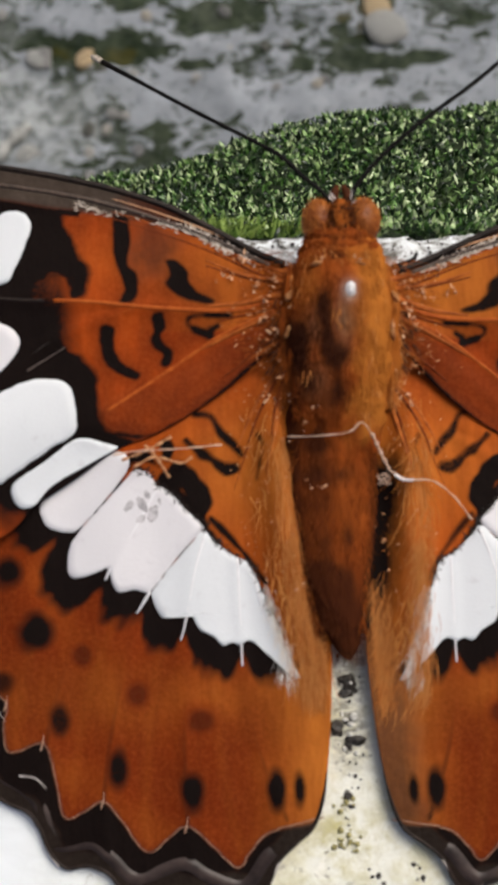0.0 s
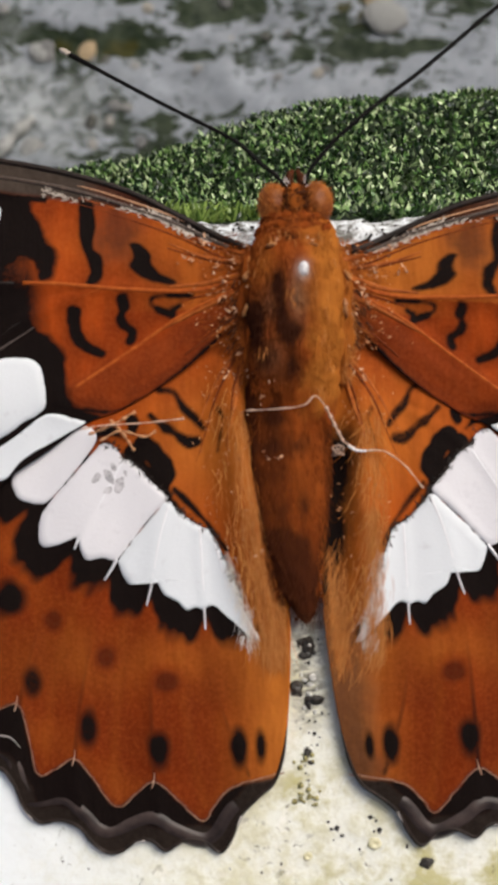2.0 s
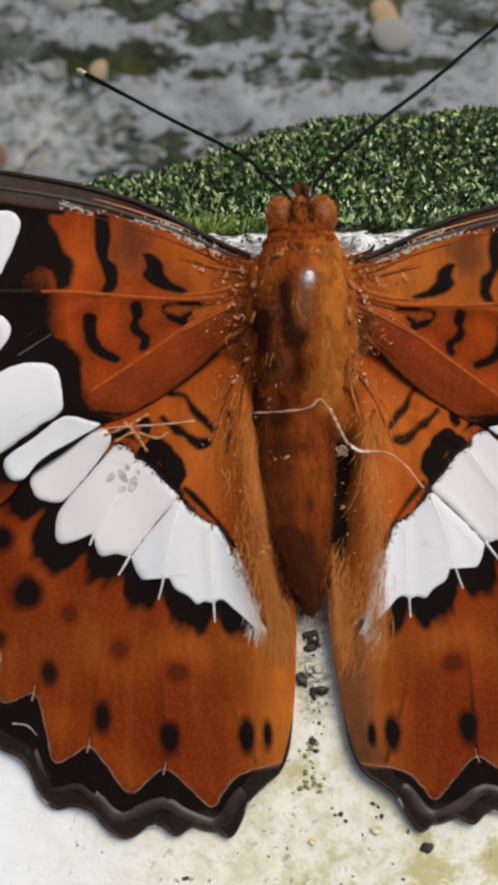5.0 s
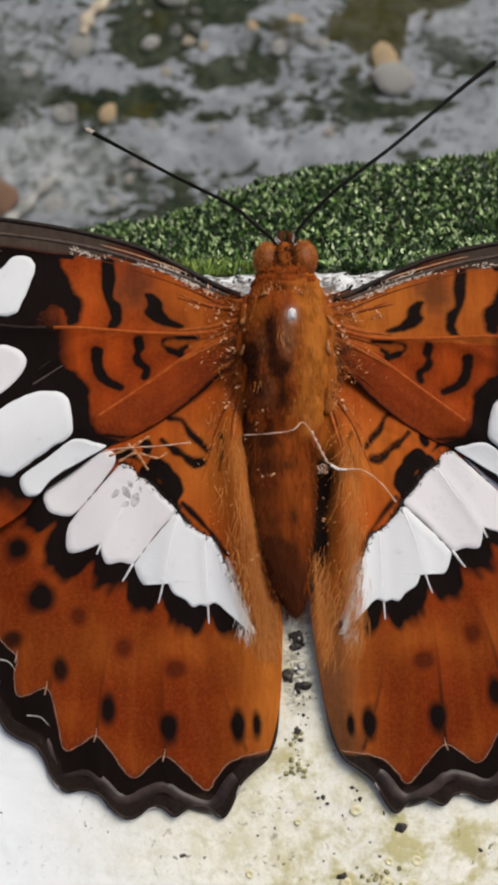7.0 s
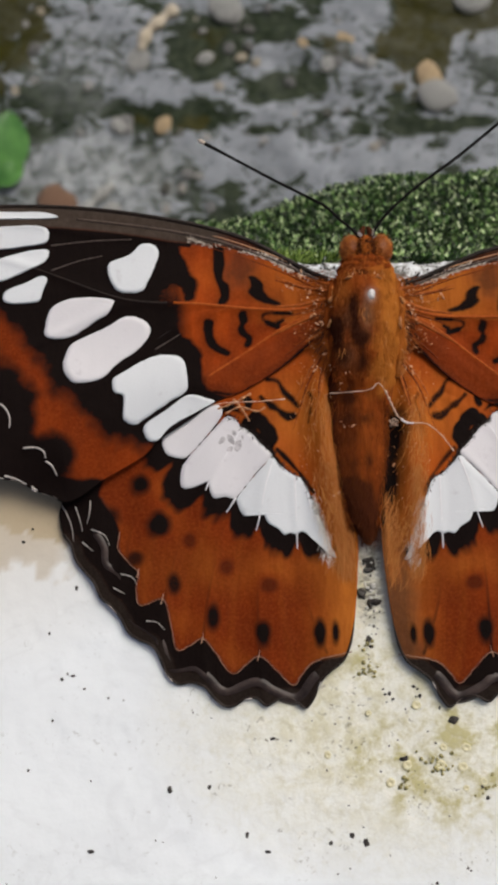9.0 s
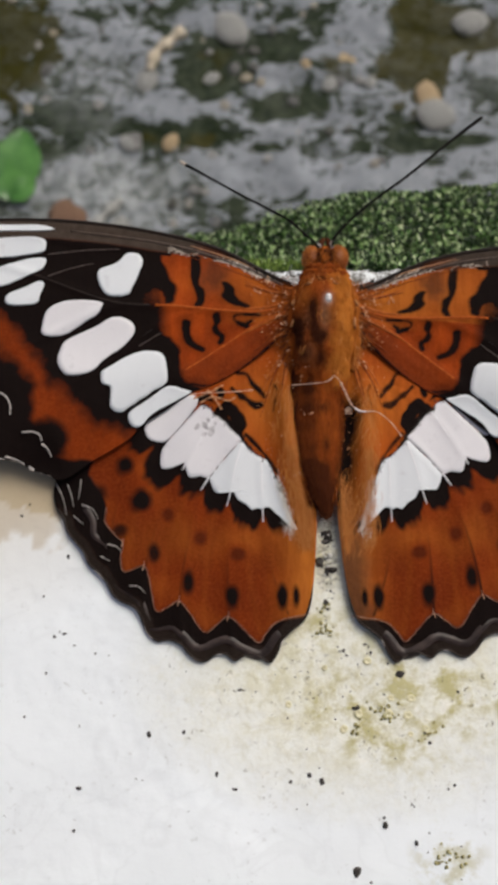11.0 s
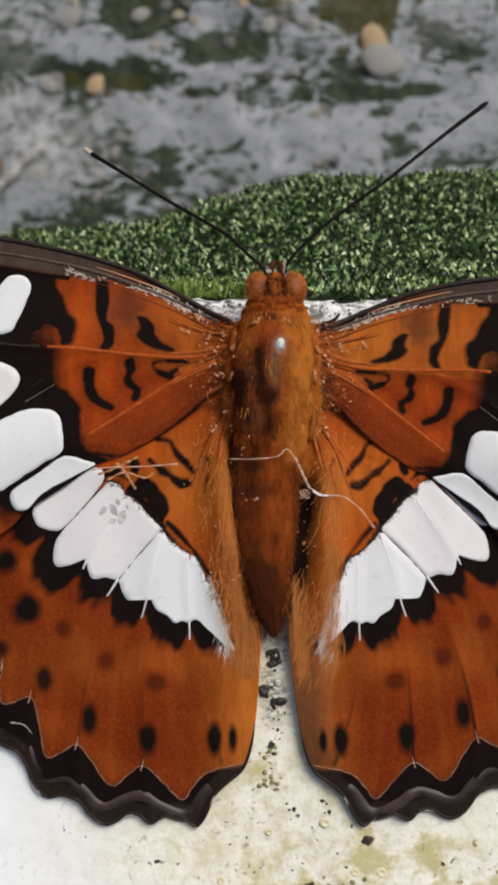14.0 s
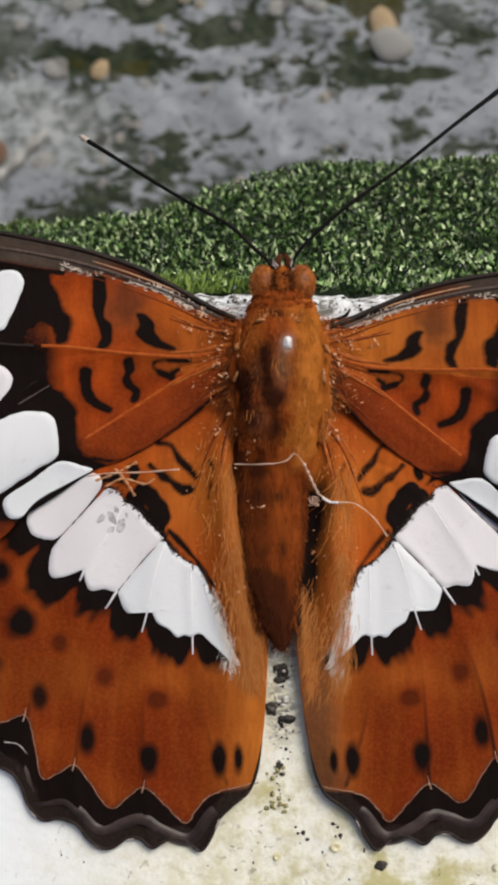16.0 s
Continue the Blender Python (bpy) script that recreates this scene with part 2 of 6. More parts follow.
M_TUFTMOSS = fur_material("yellow_moss", (0.06, 0.12, 0.02), (0.34, 0.46, 0.12), 0.4)
M_PALE = fur_material("pale_hairs", (0.64, 0.53, 0.42), (0.82, 0.83, 0.84))
M_TUFT = fur_material("tawny_hairs", (0.36, 0.10, 0.016), (0.60, 0.26, 0.065))
M_SILKY = fur_material("silky_ochre", (0.36, 0.105, 0.016), (0.58, 0.25, 0.075))
# Loose scales whose bright colour stands in for glints.
M_GOLD = fur_material("golden_glints", (0.36, 0.11, 0.03), (0.66, 0.36, 0.18), 0.3)
M_GLINT = fur_material("glint_scales", (0.38, 0.14, 0.05), (0.74, 0.46, 0.28), 0.3)
M_RUST = fur_material("rust_fur", (0.11, 0.020, 0.004), (0.38, 0.10, 0.016))
M_VEIN = plain_material("vein_orange", (0.24, 0.042, 0.006), (0.42, 0.10, 0.015), 3.0, 0.6, 0.08)
M_FOLD = plain_material("fold_rust", (0.13, 0.022, 0.004), (0.46, 0.125, 0.02), 1.6, 0.55, 0.12, 0.12)
M_VEIN_RUST = plain_material("vein_rust", (0.07, 0.012, 0.003), (0.20, 0.04, 0.008), 3.0, 0.6, 0.08)
M_VEIN_DARK = plain_material("vein_dark", (0.006, 0.004, 0.003), (0.03, 0.018, 0.013), 3.0, 0.5, 0.2)
M_VEIN_GREY = plain_material("vein_grey", (0.04, 0.028, 0.024), (0.17, 0.125, 0.105), 3.0)
M_VEIN_WHITE = plain_material("vein_white", (0.70, 0.69, 0.71), (0.82, 0.81, 0.82), 3.0)
M_SILVER = plain_material("silver_scales", (0.006, 0.005, 0.004), (0.15, 0.12, 0.105), 1.1, 0.4, 0.3)
M_RIBBON = plain_material("border_ribbon", (0.010, 0.006, 0.005), (0.062, 0.042, 0.036), 1.0, 0.4, 0.3, 0.08)
M_PALP = plain_material("brown_palp", (0.020, 0.007, 0.004), (0.11, 0.032, 0.010), 3.0, 0.6, 0.06)
M_LUNULE = plain_material("pale_lunule", (0.30, 0.26, 0.24), (0.62, 0.56, 0.52), 4.0, 0.5)
M_VEINTIP = plain_material("vein_tip_tan", (0.30, 0.13, 0.06), (0.55, 0.38, 0.28), 4.0)
M_BUFF = plain_material("buff_scales", (0.12, 0.035, 0.018), (0.40, 0.25, 0.17), 2.0, 0.6)
M_CHITIN = plain_material("dark_chitin", (0.003, 0.0025, 0.0025), (0.010, 0.008, 0.007), 3.0, 0.6, 0.1)
M_TEGULA = plain_material("tegula_tan", (0.20, 0.06, 0.014), (0.50, 0.24, 0.09), 2.5, 0.5, 0.2, 0.1)
M_EYE = plain_material("eye_orange", (0.14, 0.028, 0.005), (0.36, 0.115, 0.018), 1.2, 0.45, 0.25, 0.1)
M_TAN = plain_material("tan_fibre", (0.42, 0.17, 0.06), (0.62, 0.34, 0.17), 4.0, 0.5)
M_SILK = plain_material("pale_fibre", (0.50, 0.30, 0.20), (0.74, 0.55, 0.42), 4.0, 0.5)
M_GRIT = plain_material("dark_grit", (0.006, 0.005, 0.004), (0.045, 0.034, 0.024), 4.0, 0.35, 0.5, 0.1)
M_LICHEN = plain_material("yellow_lichen", (0.13, 0.11, 0.035), (0.50, 0.45, 0.20), 2.5, 0.7)
M_CREAM = plain_material("cream_stone", (0.30, 0.20, 0.10), (0.60, 0.47, 0.30), 0.45, 0.5, 0.35, 0.3)
M_PALESTONE = plain_material("pale_stone", (0.17, 0.17, 0.16), (0.46, 0.46, 0.44), 0.45, 0.5, 0.35, 0.3)
M_BROWN = plain_material("brown_stone", (0.13, 0.07, 0.042), (0.28, 0.165, 0.105), 0.3, 0.5, 0.35, 0.3)
M_CRUMB = plain_material("chalk_crumb", (0.40, 0.38, 0.33), (0.80, 0.79, 0.75), 5.0, 0.6)
M_FLECK = plain_material("pale_scurf", (0.34, 0.25, 0.18), (0.72, 0.64, 0.55), 6.0, 0.35, 0.5)
M_SMUDGE = plain_material("grey_smudge", (0.26, 0.245, 0.25), (0.66, 0.63, 0.645), 4.0, 0.7)
M_LEAF = plain_material("fresh_leaf", (0.03, 0.11, 0.02), (0.11, 0.27, 0.06), 0.22, 0.28, 0.5)
M_TWIG = plain_material("bleached_twig", (0.36, 0.30, 0.21), (0.62, 0.55, 0.44), 0.4, 0.6)
M_CUP = plain_material("pale_lichen_disc", (0.52, 0.47, 0.24), (0.80, 0.76, 0.56), 3.0, 0.7)


# ---- building helpers ----
def part(name, bm, material, parent=None, label="", smooth=True):
    """Links a bmesh as one mesh object, under a thing or a part."""
    me = bpy.data.meshes.new(name)
    bm.to_mesh(me)
    bm.free()
    return mesh_part(name, me, material, parent, label, smooth)


def mesh_part(name, me, material, parent=None, label="", smooth=True):
    me.materials.append(material)
    me.shade_smooth() if smooth else me.shade_flat()
    ob = new(name, me)
    ob.parent = parent
    if label:
        tagged(ob, label)
    return ob


def from_arrays(name, verts, faces, pattern=None):
    me = bpy.data.meshes.new(name)
    me.from_pydata([tuple(v) for v in verts], [], [tuple(f) for f in faces])
    if pattern is not None:
        layer = me.color_attributes.new("pattern", "FLOAT_COLOR", "POINT")
        full = np.ones((len(verts), 4))
        full[:, : pattern.shape[1]] = pattern
        layer.data.foreach_set("color", full.ravel())
    return me


def curve_through(points, count, closed=False):
    """Catmull-Rom samples through points, evenly by length."""
    p = np.array(points, float)
    if closed:
        q = np.vstack([p[-1], p, p[0], p[1]])
    else:
        q = np.vstack([2 * p[0] - p[1], p, 2 * p[-1] - p[-2]])
    out = []
    for k in range(1, len(q) - 2):
        for s in np.linspace(0, 1, 24, endpoint=False):
            a, b, c, d = q[k - 1], q[k], q[k + 1], q[k + 2]
            out.append(0.5 * (2 * b + (c - a) * s + (2 * a - 5 * b + 4 * c - d) * s * s + (3 * b - a - 3 * c + d) * s ** 3))
    out.append(p[0] if closed else p[-1])
    out = np.array(out)
    along = np.r_[0, np.cumsum(np.linalg.norm(np.diff(out, axis=0), axis=1))]
    at = np.linspace(0, along[-1], count, endpoint=not closed)
    return np.stack([np.interp(at, along, out[:, n]) for n in range(p.shape[1])], 1)


def inside_depth(pts, poly):
    """Signed distance of points to a closed outline: positive inside."""
    a, b = poly, np.roll(poly, -1, 0)
    best = np.full(len(pts), 1e9)
    odd = np.zeros(len(pts), bool)
    for (ax, ay), (bx, by) in zip(a, b):
        dx, dy = bx - ax, by - ay
        px, py = pts[:, 0] - ax, pts[:, 1] - ay
        s = np.clip((px * dx + py * dy) / (dx * dx + dy * dy + 1e-12), 0, 1)
        best = np.minimum(best, (px - s * dx) ** 2 + (py - s * dy) ** 2)
        if ay != by:
            cross = ((ay > pts[:, 1]) != (by > pts[:, 1])) & (pts[:, 0] < dx * (pts[:, 1] - ay) / (by - ay) + ax)
            odd ^= cross
    return np.where(odd, 1, -1) * np.sqrt(best)


def line_distance(pts, line):
    best = np.full(len(pts), 1e9)
    for (ax, ay), (bx, by) in zip(line[:-1], line[1:]):
        dx, dy = bx - ax, by - ay
        px, py = pts[:, 0] - ax, pts[:, 1] - ay
        s = np.clip((px * dx + py * dy) / (dx * dx + dy * dy + 1e-12), 0, 1)
        best = np.minimum(best, (px - s * dx) ** 2 + (py - s * dy) ** 2)
    return np.sqrt(best)


def soft(d, width):
    """0 outside, 1 inside, over a rim of that width."""
    return np.clip(d / width + 0.5, 0, 1)


def waves(x, y, size, seed=0):
    """Smooth noise of about -1 to 1."""
    return np.array([noise.noise(Vector((a / size, b / size, seed * 7.3))) for a, b in zip(np.ravel(x), np.ravel(y))])


def tube_arrays(line, radii, sides=6, flat=1.0):
    line = np.array(line, float)
    way = np.gradient(line, axis=0)
    way /= np.linalg.norm(way, axis=1)[:, None] + 1e-12
    up = np.array([0, 0, 1.0])
    verts, faces = [], []
    for k, (p, w) in enumerate(zip(line, way)):
        side = np.cross(w, up if abs(w[2]) < 0.95 else (0, 1.0, 0))
        side /= np.linalg.norm(side)
        top = np.cross(side, w)
        for s in range(sides):
            a = 2 * math.pi * s / sides
            verts.append((p + radii[k] * (math.cos(a) * side + flat * math.sin(a) * top)) * MM)
    for k in range(len(line) - 1):
        for s in range(sides):
            t = (s + 1) % sides
            faces.append((k * sides + s, k * sides + t, (k + 1) * sides + t, (k + 1) * sides + s))
    faces.append(tuple(range(sides))[::-1])
    faces.append(tuple((len(line) - 1) * sides + s for s in range(sides)))
    return verts, faces


def tube(name, line, radii, material, parent, label="", sides=6, flat=1.0):
    if not hasattr(radii, "__len__"):
        radii = [radii] * len(line)
    v, f = tube_arrays(line, radii, sides, flat)
    return mesh_part(name, from_arrays(name, v, f), material, parent, label)


def hairs(name, roots, ways, lengths, width, material, parent, label="", bend=0.25, pattern=None):
    """Many fine tapering hairs in one mesh."""
    verts, faces = [], []
    for r, w, length in zip(roots, ways, lengths):
        r, w = np.array(r), np.array(w) / np.linalg.norm(w)
        side = np.cross(w, np.array([0, 0, 1.0]) + 0.35 * np.random.normal(size=3))
        side /= np.linalg.norm(side)
        mid = r + w * length * 0.55
        tip = r + w * length + np.array([0, 0, -bend * length]) + side * length * 0.1
        k = len(verts)
        ridge = np.cross(side, w)
        for at, half in ((r, width), (mid, width * 0.8)):
            verts += [(at + side * half) * MM, (at + ridge * half * 0.6) * MM, (at - side * half) * MM]
        verts.append(tip * MM)
        for c in (0, 1):
            faces += [(k + c, k + c + 3, k + c + 4, k + c + 1), (k + c + 3, k + 6, k + c + 4)]
    if pattern is not None:
        pattern = np.clip(np.repeat(np.array(pattern), 7, 0), 0, 1)
    ob = mesh_part(name, from_arrays(name, verts, faces, pattern), material, parent, label)
    return tagged(ob, kind="stuff")


# ---- ledge ----
def make_ledge():
    """The whitewashed capping: a fine relief where the camera looks, plain further out."""
    xs = np.concatenate([[-2000, -1200, -700], np.linspace(-400, -42, 14), np.linspace(-41, 41, 275), np.linspace(42, 400, 14), [700, 1200, 2000]])
    ys = np.concatenate([np.linspace(-260, -44, 10), np.linspace(-43, 9.2, 175), [9.6, 9.9, 10.0]])
    gx, gy = np.meshgrid(xs, ys)
    x, y = gx.ravel(), gy.ravel()
    z = 0.12 * waves(x, y, 6.0, 1) + 0.045 * waves(x, y, 1.7, 2) + 0.025 * waves(x, y, 0.7, 3)
    hollow = waves(x, y, 1.1, 8)
    z -= 0.12 * np.clip(hollow - 0.35, 0, 1)
    ragged = 0.35 * waves(x, y * 0, 1.6, 4) + 0.2 * waves(x, y * 0, 0.6, 5)
    y = np.where(y > 8.5, y + ragged * (y - 8.5) / 1.5, y)
    z -= np.select([gy.ravel() > 9.95, gy.ravel() > 9.7, gy.ravel() > 9.3], [1.3, 0.45, 0.12], 0.0)
    cream = soft(7.6 - np.hypot((x - 2.5) * 0.60, (y + 20.0) * 0.95), 6.0) + 0.75 * soft(1.4 - np.abs(x), 1.6) * soft(-8 - y, 3) * soft(y + 18, 3)
    algae = (0.8 * soft(2.6 - np.hypot((x - 7.6) * 0.55, y + 22.2) + 0.5 * waves(x, y, 1.5, 17), 2.0) + 0.5 * soft(0.9 - np.hypot(x + 0.3, y + 22.6) + 0.4 * waves(x, y, 0.8, 18), 0.8) + 0.45 * soft(5.5 - np.hypot((x - 2.0) * 0.7, y + 20.0), 4.0) + soft(3.4 - np.hypot((x - 4.6) * 0.8, y + 23.2), 3.0) + soft(1.5 - np.hypot(x - 13.6, y + 22.0), 1.2)
             + 0.8 * soft(1.2 - np.hypot(x + 0.2, y + 17.0), 1.4) + 0.7 * soft(2.2 - np.hypot(x - 8.5, y + 33), 2) + 0.7 * soft(0.8 - np.hypot(x, y + 12), 1.0))
    # Peach by the left forewing: ochre stain with the wing's warm shade painted in.
    peach = 0.35 * soft(9.0 - np.hypot((x + 27) * 0.8, y + 5.0), 8.0) + 0.5 * soft(5 - np.hypot(x - 22, y + 17), 5) + 0.42 * soft(1.5 - np.abs(y + 9.2) + 1.3 * waves(x, y, 0.9, 6) + 0.7 * waves(x, y, 0.35, 9), 0.5) * soft(-19.5 - x, 2)
    shore = np.interp(x, [-30, -24.1, -22.2, -20.9, -20.3, -19], [-6.8, -7.5, -8.3, -8.3, -8.9, -8.7])
    peach += soft(y - shore + 0.5 * waves(x, y, 1.2, 6) + 0.25 * waves(x, y, 0.5, 7), 0.6) * soft(-18.0 - x, 2)
    # Second term paints dirt and shade together into the gap between the hindwings.
    flaking_shade = soft(y - 8.2, 1.0) + 0.75 * soft(0.75 - np.abs(x) + 0.3 * waves(x, y, 0.6, 10), 0.4) * soft(-9.0 - y, 1) * soft(y + 13.8, 1.5)
    pattern = np.clip(np.stack([cream, algae, peach, flaking_shade], 1), 0, 1)
    nx, ny = len(xs), len(ys)
    faces = [(j * nx + i, j * nx + i + 1, (j + 1) * nx + i + 1, (j + 1) * nx + i) for j in range(ny - 1) for i in range(nx - 1)]
    verts = np.stack([x, y, z], 1) * MM
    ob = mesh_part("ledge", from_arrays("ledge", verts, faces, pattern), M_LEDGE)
    return tagged(ob, "weathered whitewashed concrete ledge with cream stains", "ledge", kind="structure")


def bulge(x):
    """How far the mossy shoulder stands out behind the ledge."""
    x = np.clip(x, -60, 60)
    s = np.clip((x + 15) / 20, 0, 1)
    return 22.3 + 4.6 * s * s * (3 - 2 * s) + 0.055 * (x - 5) * (x > 5) + 0.10 * np.minimum(x + 15, 0)


def shoulder(x, v):
    """The wall's back: v from 0 at the ledge's edge to 1 at the foot."""
    b = bulge(x)
    vs = [0, 0.08, 0.22, 0.36, 0.46, 0.54, 0.62, 0.72, 1.0]
    ys = [9.9 + 0 * x, 11.0 + 0 * x, 14.2 + 0.5 * (b - 26), 19.6 + 0.7 * (b - 26), b - 2.4, b + 0.3, b, b - 5, b - 12]
    zs = [-0.8, -4.0, -13.0, -21.0, -26.5, -32.5, -41, -70, -246]
    y = np.array([np.interp(v, vs, [c[k] for c in ys]) for k in range(len(x))])
    return y, np.interp(v, vs, zs)


def make_wall():
    xs = np.concatenate([[-2000, -1200, -700], np.linspace(-400, -62, 12), np.linspace(-60, 60, 121), np.linspace(62, 400, 12), [700, 1200, 2000]])
    vs = np.concatenate([np.linspace(0, 0.72, 60), np.linspace(0.75, 1, 8)])
    verts, faces = [], []
    for v in vs:
        y, z = shoulder(xs, v)
        for xx, yy in zip(xs, y):
            w = noise.noise(Vector((xx / 5, v * 9, 0.3))) * 0.3 * min(1, v * 8) - 0.4
            verts.append(((xx) * MM, (yy + w) * MM, (z + w * 0.5) * MM))
    n = len(xs)
    faces = [(j * n + i, (j + 1) * n + i, (j + 1) * n + i + 1, j * n + i + 1) for j in range(len(vs) - 1) for i in range(n - 1)]
    ob = mesh_part("wall_back", from_arrays("wall_back", verts, faces), plain_material("mossy_wall", (0.008, 0.016, 0.005), (0.03, 0.05, 0.014), 0.8, 0.6))
    return tagged(ob, "damp mossy back face of the low wall", "wall", kind="structure")


def make_wall_front():
    """The wall's body under the ledge: front, ends and foot."""
    bm = bmesh.new()
    bmesh.ops.create_cube(bm, size=1.0)
    for v in bm.verts:
        v.co = Vector((v.co.x * 3980, -125.5 + v.co.y * 265, -124 + v.co.z * 244)) * MM
    bmesh.ops.bevel(bm, geom=bm.edges[:], offset=2 * MM, segments=2, affect="EDGES")
    ob = part("wall_front", bm, plain_material("wall_plaster", (0.52, 0.52, 0.50), (0.74, 0.74, 0.72), 0.03, 0.8, 0.2, 0.4), smooth=False)
    tagged(ob, "whitewashed low wall under the ledge", "wall", kind="structure")


def make_moss():
    """A dense carpet of tiny pointed leaflets."""
    rng = np.random.default_rng(5)
    count = 42000
    xs = rng.uniform(-38, 44, count)
    vs = rng.uniform(0.015, 0.66, count)
    verts, faces = [], []
    for k in range(count):
        x = xs[k]
        y, z = shoulder(np.array([x]), vs[k])
        y2, z2 = shoulder(np.array([x]), vs[k] + 0.02)
        along = np.array([0, y2[0] - y[0], z2 - z])
        along /= np.linalg.norm(along)
        out = np.array([0, -along[2], along[1]])
        if out[2] < 0:
            out = -out if out[1] < 0 else out
        clump = noise.noise(Vector((x / 2.2, vs[k] * 18, 1.7)))
        root = np.array([x, y[0], z]) + out * (0.5 * clump + 0.2)
        w = out * 0.6 + rng.normal(0, 0.7, 3) + np.array([0, 0, 0.25])
        w /= np.linalg.norm(w)
        side = np.cross(w, rng.normal(size=3))
        side /= np.linalg.norm(side)
        face = np.cross(side, w)
        length, half = rng.uniform(0.3, 0.75), rng.uniform(0.08, 0.17)
        a = len(verts)
        mid = root + w * length * 0.45
        verts += [tuple(q * MM) for q in (root, mid + side * half + face * 0.05, mid - face * 0.09, mid - side * half + face * 0.05, root + w * length + face * 0.12)]
        faces += [(a, a + 1, a + 2), (a, a + 2, a + 3), (a + 1, a + 4, a + 2), (a + 2, a + 4, a + 3)]
    ob = mesh_part("moss", from_arrays("moss", verts, faces), M_MOSS)
    return tagged(ob, "dense dark green moss of tiny glossy leaflets behind the ledge", "moss", kind="stuff")


def make_moss_tuft():
    """A lighter, longer-leaved tuft in the moss."""
    rng = np.random.default_rng(6)
    xs, vs = rng.normal(-6.0, 2.4, 1300), np.abs(rng.normal(0.06, 0.05, 1300)) + 0.02
    roots, ways = [], []
    for x, v in zip(xs, vs):
        y, z = shoulder(np.array([x]), v)
        roots.append((x, y[0], z + 0.3))
        ways.append((rng.normal(0, 0.4), 0.5 + rng.normal(0, 0.3), 0.8 + rng.normal(0, 0.2)))
    ob = hairs("moss_tuft", roots, ways, rng.uniform(0.5, 1.2, 1300), 0.10, M_TUFTMOSS, None, "", 0.1)
    tagged(ob, "bright yellow-green tuft of moss at the ledge's edge", "moss")


# ---- ground ----
GROUND_Z = -245.0


def make_ground():
    """One sheet to the horizon, with a worn relief under the view."""
    rim = np.array([300, 420, 700, 1300, 3000, 9000, 40000, 400000.0])
    near = np.arange(-150, 151, 1.25)
    xs = np.concatenate([-rim[::-1], near, rim])
    ys = np.concatenate([-rim[::-1] + 60, np.array([-100, 0, 30, 55.0]), np.arange(70, 210, 1.25), rim])
    gx, gy = np.meshgrid(xs, ys)
    x, y = gx.ravel(), gy.ravel()
    fade = soft(150 - np.abs(x), 20) * soft(220 - np.abs(y - 100), 20)
    big, mid, small = waves(x, y * 1.7, 26, 11), waves(x, y * 1.8, 9.0, 12), waves(x, y * 1.5, 3.6, 13)
    relief = 0.50 * big + 0.75 * mid + 0.45 * small
    z = GROUND_Z + fade * (1.5 * big + 0.9 * mid + 0.4 * small)
    low = np.clip(0.44 - 0.62 * relief * fade, 0, 1)
    ragged = 0.45 * waves(x, y, 7.0, 14) + 0.3 * waves(x, y, 2.6, 15)

    def patch(cx, cy, rx, ry, blur=0.5):
        return soft(1 - np.hypot((x - cx) / rx, (y - cy) / ry) + ragged, blur)

    olive = patch(30, 145, 10, 16) + 0.6 * patch(46, 152, 12, 8) + 0.7 * patch(-95, 150, 22, 24) + 0.55 * patch(-38, 121, 13, 4.5) + 0.5 * patch(8, 142, 7, 5) + 0.35 * patch(-29, 142, 8, 7)
    pale = 0.9 * patch(-58, 106, 22, 11, 0.9) + 0.3 * patch(48, 143, 10, 11, 0.9) + 0.35 * patch(-64, 138, 14, 12, 0.9)
    hollows = [(-38, 121.8, 15, 4.2), (-29, 142, 9, 8.5), (-6, 130, 10, 4), (30, 119, 12, 1.8), (-13, 118, 4, 1.2), (-32, 106, 2, 2), (-10, 148, 7, 4), (-70, 128, 9, 4), (44, 120, 6, 1.5)]
    slabs = [(-39, 131.3, 13.5, 4.2), (-8, 138.5, 6, 4.0), (12, 149, 11, 5.5), (54, 114, 14, 12), (9, 127.5, 11, 3), (2, 108, 26, 8), (-25, 153.5, 8, 3), (-16, 112, 14, 6)]
    low = 0.5 * low + 0.16
    for spot in slabs:
        low = low - 0.24 * patch(*spot, 0.8)
    for spot in hollows:
        low = low + 0.62 * patch(*spot, 0.8)
    low = np.clip(low, 0, 1)
    nx, ny = len(xs), len(ys)
    faces = [(j * nx + i, j * nx + i + 1, (j + 1) * nx + i + 1, (j + 1) * nx + i) for j in range(ny - 1) for i in range(nx - 1)]
    verts = np.stack([x, y, z], 1) * MM
    me = from_arrays("ground", verts, faces, np.clip(np.stack([low, olive, pale], 1), 0, 1))
    return tagged(mesh_part("ground", me, M_GROUND), "wet worn grey cement ground with algae", "ground", kind="structure")


def pebble_mesh(seed, material, flat=0.6):
    bm = bmesh.new()
    bmesh.ops.create_icosphere(bm, subdivisions=2, radius=1.0)
    for v in bm.verts:
        v.co *= 1 + 0.28 * noise.noise(v.co * 0.9 + Vector((seed * 5.1, 0, 0)))
        v.co.z *= flat
    me = bpy.data.meshes.new("pebble")
    bm.to_mesh(me)
    bm.free()
    me.materials.append(material)
    me.shade_smooth()
    return me


